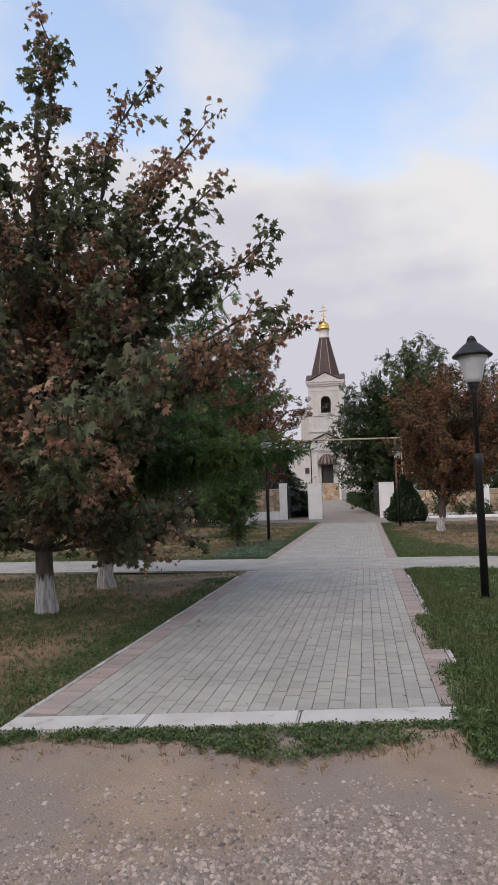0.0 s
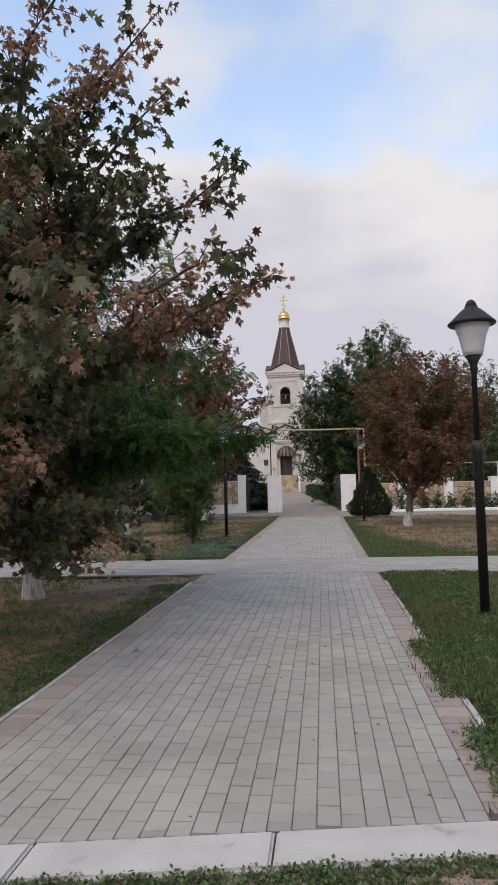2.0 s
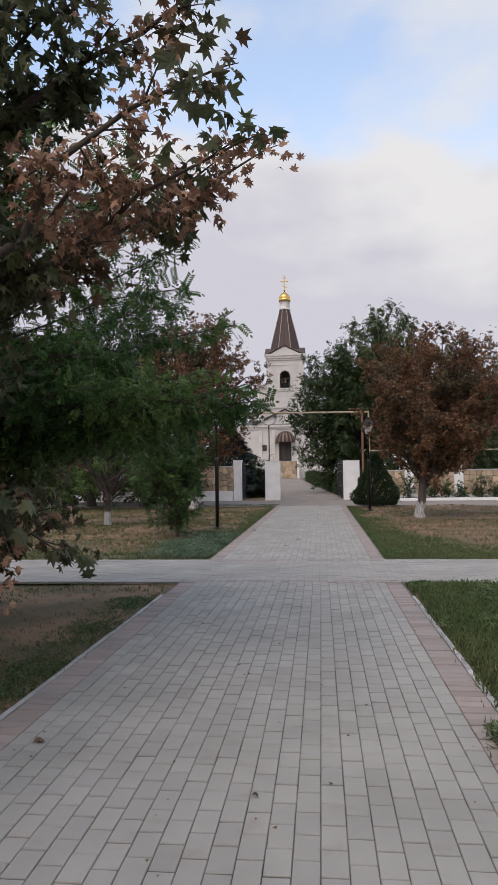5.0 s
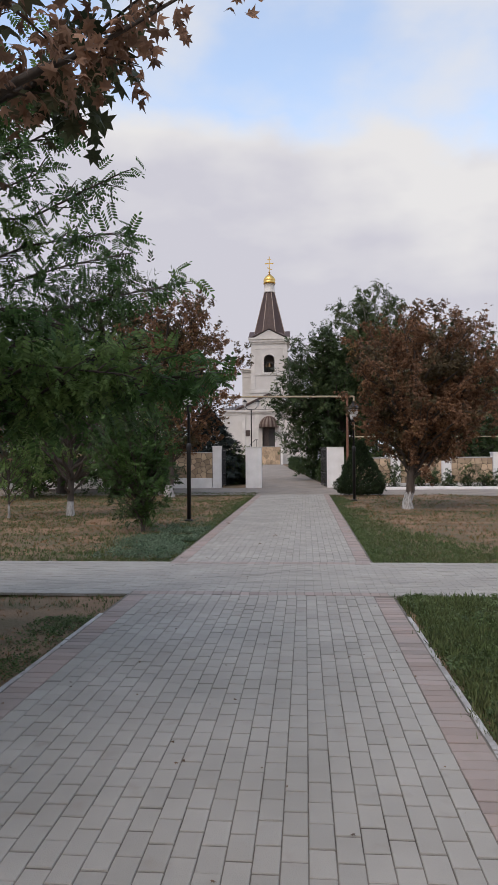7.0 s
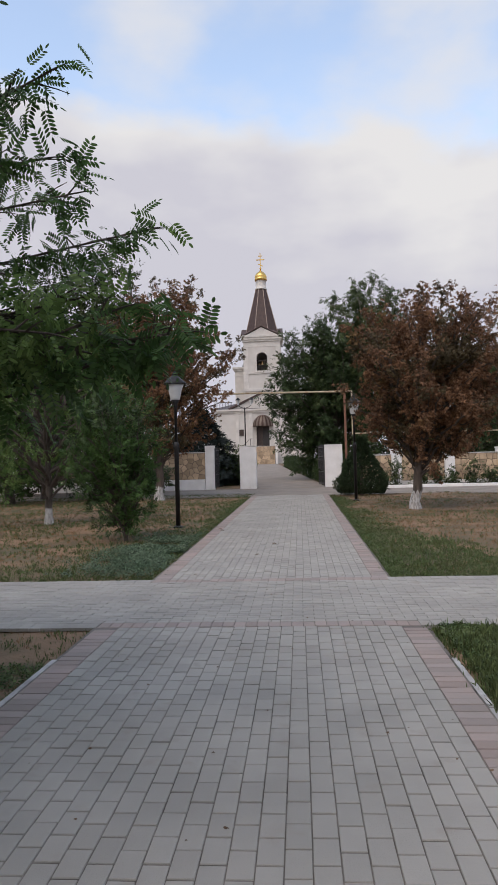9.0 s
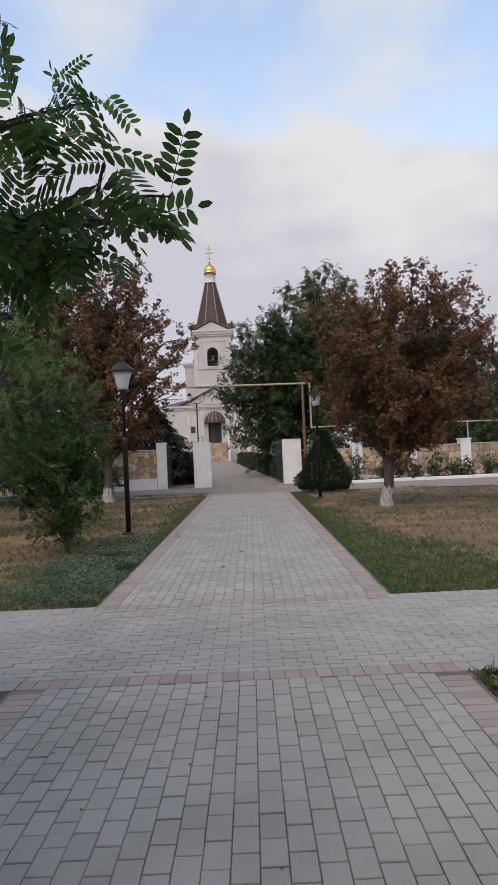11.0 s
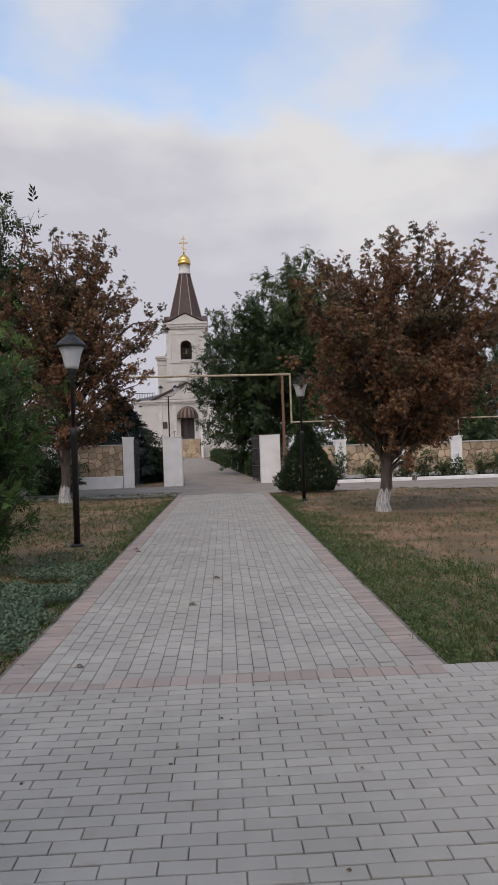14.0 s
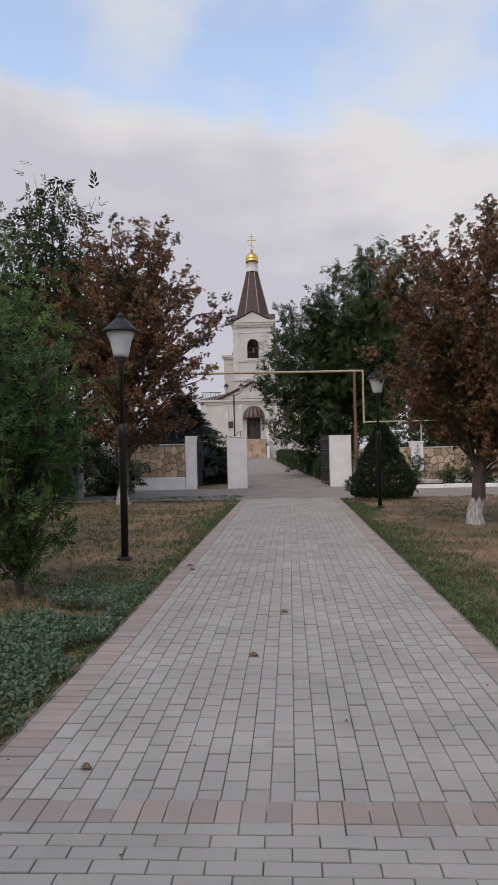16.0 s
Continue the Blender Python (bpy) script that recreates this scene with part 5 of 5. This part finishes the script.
def meadow():
    def off_paving(x, y):
        return not (PX0 - 0.02 < x < PX1 + 0.02 and SLAB(x) - 0.35 < y < END) and not (CROSS0 - 0.03 < y < CROSS1 + 0.03)
    left = lambda x, y: off_paving(x, y) and y > SLAB(max(x, -3)) - 0.5 and (0.75 if patch(x, y) > -0.1 else 0.35)
    bare = lambda x, y: math.exp(-((x + 2.4) ** 2 / 1.6 + (y - 13.6) ** 2 / 2.2))
    sow("lawn_grass", "thin green lawn grass under the maples", GRASS, -9, PX0, 5.3, CROSS0, 26000, 0.065, lambda x, y: left(x, y) * max(0.04, 1 - 1.15 * bare(x, y)), power=1.2, tilt=0.45)
    sow("lawn_grass", "green lawn grass beside the walk", GRASS, PX1, 6.5, 4.9, CROSS0, 30000, 0.09, left, power=1.1, tilt=0.5)
    lush = lambda x, y, k: abs(x) < 2.0 + max(0, 25 - y) * 0.28 + 0.8 * patch(x, y, 0.8, k) or y < 18.9 + 1.2 * patch(x, y, 0.5)
    far = lambda x, y: off_paving(x, y) and (0.9 if lush(x, y, 0.0) else (0.22 if patch(x, y, 0.4) > 0.1 else 0.05))
    sow("lawn_grass", "green lawn grass beyond the crossing walk", GRASS, PX1, 13, CROSS1, END, 34000, 0.08, far, power=1.25, tilt=0.5)
    far_left = lambda x, y: off_paving(x, y) and (0.8 if lush(x, y, 0.0) else (0.55 if patch(x, y, 0.4) > -0.05 else 0.2))
    sow("lawn_grass", "patchy green lawn grass below the young trees", GRASS, -14, PX0, CROSS1, END + 2, 36000, 0.08, far_left, power=1.2, tilt=0.5)
    dry = lambda x, y: off_paving(x, y) and (0.75 if not lush(x, y, 0.0) else 0.09)
    sow("dry_grass", "dry straw-coloured grass on the lawn", GRASS_DRY, PX1, 13, CROSS1, END, 16000, 0.06, dry, power=1.1, tilt=0.8)
    sow("dry_grass", "dry straw-coloured grass on the lawn", GRASS_DRY, -14, PX0, CROSS1, END + 2, 14000, 0.06, dry, power=1.2, tilt=0.8)
    sow("dry_grass", "dry straw-coloured grass under the maples", GRASS_DRY, -9, PX0, 5.0, CROSS0, 9000, 0.045, lambda x, y: off_paving(x, y) and 0.6 * (patch(x, y, 0.6) < 0.15), tilt=0.8)
    clover = lambda x, y: off_paving(x, y) and (0.95 if lush(x, y, 5.0) else (0.14 if patch(x, y, 0.3) > 0.05 else 0.03))
    sow("lawn_weeds", "low leafy weeds mixed into the lawn", WEED, PX1, 9, CROSS1, 34, 40000, 0.052, clover, shape=CLUMP, tilt=0.35, power=1.3)
    sow("lawn_weeds", "low leafy weeds mixed into the lawn", WEED, -9, PX0, CROSS1, 34, 20000, 0.046, lambda x, y: 0.55 * clover(x, y), shape=CLUMP, tilt=0.35, power=1.3)
    sow("lawn_weeds", "broad leafy weeds mixed into the grass", WEED, PX1, 5, 5.2, CROSS0, 22000, 0.05, left, shape=CLUMP, tilt=0.4)
    sow("lawn_weeds", "low leafy weeds under the maples", WEED, -6, PX0, 5.6, 12, 14000, 0.046, lambda x, y: left(x, y) * (1.0 if patch(x, y, 0.7, 3) > -0.05 else 0.25), shape=CLUMP, tilt=0.4, power=1.5)
    # weeds along the slab and the walk's edges
    rim = lambda x, y: SLAB(x) - 0.29 - y
    reach = lambda x: 0.36 + 0.16 * math.sin(x * 2.3 + 0.6) + 0.14 * patch(x, 0, 1.7)
    edge = lambda x, y: (1.0 if rim(x, y) < reach(x) - 0.1 else max(0.0, (reach(x) - rim(x, y)) * 6)) * (rim(x, y) > -0.03) * (1.0 if patch(x, y, 2.2) > -0.25 else 0.3)
    sow("slab_weeds", "mat of low green weeds along the concrete slab", WEED, -5, 5, 4.6, 7.0, 60000, 0.041, edge, shape=CLUMP, tilt=0.35, lift=0.022)
    sow("slab_grass", "short grass along the concrete slab", GRASS, -5, 5, 4.6, 7.0, 22000, 0.045, edge, lift=0.018, tilt=0.6)
    sow("slab_straw", "dry straw and stems at the edge of the weeds", GRASS_DRY, -5, 5, 4.5, 6.8, 9000, 0.05, lambda x, y: 0.5 * math.exp(-((rim(x, y) - reach(x) - 0.05) / 0.12) ** 2), lift=0.014, tilt=1.2)
    lw = lambda x, y: max(0.0, 1 - abs(x - (PX0 - 0.28)) / (0.35 + 0.2 * patch(x, y, 0.9)))
    sow("edge_weeds", "leafy green weeds along the pink border", WEED, -2.6, PX0 + 0.02, 5.8, 14.0, 16000, 0.046, lambda x, y: lw(x, y) * (0.35 + 0.65 * (patch(0, y, 0.9) > -0.05)), shape=CLUMP, tilt=0.4)
    over = lambda y: 0.10 + 0.10 * patch(0, y, 1.1, 8) if y < 7.6 or 8.2 < y < 9.9 else -0.12
    rw = lambda x, y: (1.0 if x > PX1 - over(y) else 0.0) * max(0.0, 1 - max(0, x - PX1 - 0.45) / (0.75 + 0.3 * patch(x, y, 0.9)))
    sow("edge_weeds", "tall leafy weeds beside the walk", WEED, PX1 - 0.22, 4.2, 5.6, CROSS0 - 0.05, 30000, 0.048, rw, shape=CLUMP, tilt=0.5, lift=0.03)
    sow("edge_weeds", "straggling leafy stems beside the walk", WEED, PX1 - 0.1, 4.2, 5.6, CROSS0 - 0.05, 9000, 0.10, lambda x, y: rw(x, y) * (patch(x, y, 1.4, 2) > 0.0), shape=TWIG, tilt=0.8, lift=0.07)
    sow("edge_grass", "green grass leaning over the pink border", GRASS, PX1 - 0.12, 3.2, 5.7, CROSS0 - 0.05, 16000, 0.11, rw, tilt=0.6)
    ro = lambda x, y: max(0.0, 1 - abs(x - (PX1 + 0.10)) / (0.26 + 0.2 * patch(x, y, 0.7)))
    sow("edge_weeds", "short green weeds creeping over the pink border", WEED, PX1 - 0.2, 2.4, CROSS1 + 0.15, 34, 14000, 0.048, ro, shape=CLUMP, tilt=0.4)
    lo = lambda x, y: max(0.0, 1 - abs(x - (PX0 - 0.14)) / (0.24 + 0.2 * patch(x, y, 0.7, 5)))
    sow("edge_weeds", "short green weeds creeping over the pink border", WEED, -2.4, PX0 + 0.15, CROSS1 + 0.15, 34, 10000, 0.048, lo, shape=CLUMP, tilt=0.4)
    bed = lambda x, y: math.exp(-((x + 2.0) ** 2 / 0.3 + (y - 20.0) ** 2 / 3.4)) * (patch(x, y, 1.3, 4) > -0.2)
    sow("edge_weeds", "bluish leafy weeds by the far walk", BLUE_WEED, -4, PX0 - 0.03, CROSS1 + 0.2, 24.5, 18000, 0.074, bed, shape=CLUMP, tilt=0.5, lift=0.05)


meadow()


def litter():
    """Fallen leaves and twigs on the paving."""
    for x, y, s in ((-0.07, 20.87, 0.10), (-0.25, 19.49, 0.10), (-0.97, 17.79, 0.07), (-1.3, 23.4, 0.12), (-1.2, 23.1, 0.09), (0.14, 8.91, 0.035), (-1.1, 9.5, 0.08)):
        a = rng.uniform(0, 6.28)
        V, F = spread(*MAPLE, basis(np.array([[math.cos(a), math.sin(a), 0.1]]), np.array([[0.2, 0.1, 1.0]]), np.array([s])), np.array([[x, y, gz(y) + 0.02]]))
        tagged(new("fallen_leaf", mesh_of("fallen_leaf", V, F, [DRY_LEAF])), "curled brown fallen leaf on the pavers", "leaf", "fallen leaves on the walk")
    n = 240
    x, y = rng.uniform(PX0, PX1, n), 6.4 + 26 * rng.random(n) ** 1.3
    a = rng.uniform(0, 6.28, n)
    V, F = spread(*MAPLE, basis(np.stack([np.cos(a), np.sin(a), 0 * a], -1), np.stack([rng.normal(0, .3, n), rng.normal(0, .3, n), 1 + 0 * a], -1), rng.uniform(0.006, 0.026, n)), np.stack([x, y, np.array([gz(q) + 0.006 for q in y])], -1))
    tagged(new("leaf_litter", mesh_of("leaf_litter", V, F, [DRY_LEAF])), "tiny brown leaf crumbs strewn on the pavers", "litter", kind="stuff")


litter()


# ---- stones of the walls, pavers of the walks ----
def lay_stones():
    for x0, x1, y, z0, z1, parent, seed in PANELS:
        nx, nz = max(2, int((x1 - x0) / 0.27)), max(2, int((z1 - z0) / 0.25))
        g = np.random.default_rng(seed)
        if seed == 77:
            nx, nz = 9, 4
        for poly in cells(x1 - x0, z1 - z0, nx, nz, 0.36, seed):
            child("stone", stone_mesh(poly, x0, z0, y, g.uniform(0.015, 0.045)), parent)


lay_stones()


def paver_shape(w, l):
    V = []
    for s, z in ((0.002, 0.0), (0.0, -0.003), (0.0, -0.03)):
        V += [(-w / 2 + s, -l / 2 + s, z), (w / 2 - s, -l / 2 + s, z), (w / 2 - s, l / 2 - s, z), (-w / 2 + s, l / 2 - s, z)]
    F = [(0, 1, 2), (0, 2, 3)]
    for r in (0, 4):
        for i in range(4):
            j = (i + 1) % 4
            F += [(r + i, r + 4 + i, r + 4 + j), (r + i, r + 4 + j, r + j)]
    return np.array(V), np.array(F)


def pave(parent, items, w, l, mat, near):
    """items: centres (x, y) of pavers w by l; those within near = (x0, x1, y0, y1) are pieces of their own."""
    tv, tf = paver_shape(w, l)
    me = mesh_of("paver", tv, tf, [mat])
    rest = []
    for x, y in items:
        z = gz(y) + rng.normal(0, 0.0012)
        tx, ty = rng.normal(0, 0.006, 2)
        if near[0] < x < near[1] and near[2] < y < near[3]:
            ob = child("paver", me, parent)
            ob.location, ob.rotation_euler = (x, y, z), (tx, ty, rng.normal(0, 0.006))
        else:
            rest.append((x, y, z))
    if rest:
        P = np.array(rest)
        n = len(P)
        a = rng.normal(0, 0.006, n)
        R = basis(np.stack([np.sin(a), np.cos(a), rng.normal(0, 0.006, n)], -1), np.stack([rng.normal(0, 0.006, n), 0 * a, 1 + 0 * a], -1), np.ones(n))
        V, F = spread(tv, tf, R, P)
        child("pavers", mesh_of("pavers", V, F, [mat]), parent, kind="stuff")


def strip(x0, x1, ya, yb, z=-0.006):
    ys = np.arange(ya, yb + 0.01, (yb - ya) / max(1, round((yb - ya) / 1.0)))
    V = [p for y in ys for p in ((x0, y, gz(y) + z), (x1, y, gz(y) + z))]
    return V, [(2 * j, 2 * j + 1, 2 * j + 3, 2 * j + 2) for j in range(len(ys) - 1)]


def walks():
    LP = 0.183  # length of a paver with its joint
    inner0, inner1, cols = PX0 + 0.205, PX1 - 0.205, 24
    pitch = (inner1 - inner0) / cols
    for name, label, ya, yb, near in (("walk_near", "walk of grey concrete pavers with pink borders", 6.05, CROSS0, (-9, 9, 6, 8.75)), ("walk_far", "far walk of grey concrete pavers towards the gate", CROSS1, END, (-9, 9, CROSS1, 20.3))):
        w = thing(name, 0, 0, 0, label, "walk", kind="structure")
        V, F = strip(PX0 - 0.03, PX1 + 0.03, ya, yb)
        if ya < 10:
            V[0], V[1] = (PX0 - 0.03, SLAB(PX0), -0.006), (PX1 + 0.03, SLAB(PX1), -0.006)
        child("joint_bed", mesh_of("joint_bed", V, F, [JOINT]), w)
        items = []
        for i in range(cols):
            x = inner0 + pitch * (i + 0.5)
            y = ya + (0.5 * LP if i % 2 else 0.0) + rng.normal(0, 0.006)
            while y < yb:
                if y - LP / 2 > (SLAB(x) if ya < 10 else ya - 0.51 * LP) and y + LP / 2 < yb + 0.02:
                    items.append((x, y))
                y += LP
        pave(w, items, pitch - 0.0045, LP - 0.011, GREY_PAVER, near)
        # half pavers that close the rows at both ends
        ends = []
        for i in range(cols):
            x = inner0 + pitch * (i + 0.5)
            mine = [q for p, q in items if abs(p - x) < 1e-6]
            lo = (SLAB(x) if ya < 10 else ya)
            if mine and min(mine) - LP / 2 - lo > 0.03:
                ends.append((x, (min(mine) - LP / 2 + lo) / 2, min(mine) - LP / 2 - 0.004 - lo))
            if mine and yb - max(mine) - LP / 2 > 0.03:
                ends.append((x, (max(mine) + LP / 2 + yb) / 2, yb - max(mine) - LP / 2 - 0.004))
        for x, y, l in ends:
            ob = child("paver", mesh_of("paver", *paver_shape(pitch - 0.0045, max(l - 0.004, 0.02)), [GREY_PAVER]), w)
            ob.location = (x, y, gz(y))
        edge = [(x, y) for x in (PX0 + 0.101, PX1 - 0.101) for y in np.arange(ya + 0.052, yb - 0.03, 0.1035) if ya > 10 or y - 0.05 > SLAB(x)]
        pave(w, edge, 0.2, 0.095, PINK_PAVER, (-9, 9, near[2], near[2] + 5))
        if ya > 10:
            continue
        # thin sunk kerb on both sides
        for x in (PX0 - 0.05, PX1 + 0.012):
            for k in range(int((yb - ya) / 1.0)):
                y = ya + k + (SLAB(x) - ya if ya < 10 and k == 0 else 0)
                part("edge_stone", boxed(x, x + 0.038, y + 0.004, ya + k + 0.996, gz(ya + k) - 0.06, gz(ya + k) - 0.004 + 0.004 * (k % 2)), POLE_CONCRETE, w)
    # the crossing walk
    c = thing("crossing_walk", 0, 0, 0, "crossing walk of grey concrete pavers laid crosswise", "walk", kind="structure")
    V = [(-16, CROSS0, -0.006), (13, CROSS0, -0.006), (13, CROSS1, -0.006), (-16, CROSS1, -0.006)]
    child("joint_bed", mesh_of("joint_bed", V, [(0, 1, 2, 3)], [JOINT]), c)
    rows = 25
    y0, y1 = CROSS0 + 0.178, CROSS1 - 0.178
    rp = (y1 - y0) / rows
    items = []
    for j in range(rows):
        items += [(x + (0.104 if j % 2 else 0), y0 + rp * (j + 0.5)) for x in np.arange(-15.8, 12.8, 0.2065)]
    pave(c, [(x, y) for x, y in items], 0.201, rp - 0.0065, GREY_PAVER, (-1.25, 1.2, 0, 99))
    for y in (CROSS0 + 0.089, CROSS1 - 0.089):
        xs = np.arange(PX0 + 0.05, PX1, 0.1035)
        pave(c, [(x, y) for x in xs], 0.1, 0.172, PINK_PAVER, (-9, 9, 0, 99))
        pave(c, [(x, y) for x in np.arange(-15.9, 12.9, 0.1035) if not PX0 < x < PX1], 0.1, 0.172, GREY_PAVER, (9, 9, 0, 0))
    # slanting slab at the near end
    s = thing("concrete_slab", 0, 0, 0, "pale concrete kerb slabs closing the walk", "slab", kind="structure")
    for a, b in ((PX0 - 0.04, -0.62), (-0.612, 0.36), (0.368, PX1 - 0.1)):
        bm = bmesh.new()
        lo = [(a, SLAB(a) - 0.285), (b, SLAB(b) - 0.285), (b, SLAB(b) - 0.004), (a, SLAB(a) - 0.004)]
        f0 = [bm.verts.new((x, y, -0.12)) for x, y in lo]
        f1 = [bm.verts.new((x, y, 0.004)) for x, y in lo]
        bm.faces.new(f1)
        bm.faces.new(f0[::-1])
        for i in range(4):
            bm.faces.new((f0[i], f0[(i + 1) % 4], f1[(i + 1) % 4], f1[i]))
        bmesh.ops.bevel(bm, geom=[e for e in bm.edges if all(v.co.z > 0 for v in e.verts)], offset=0.012, segments=2, affect="EDGES")
        part("slab", bm, CONCRETE, s)


walks()
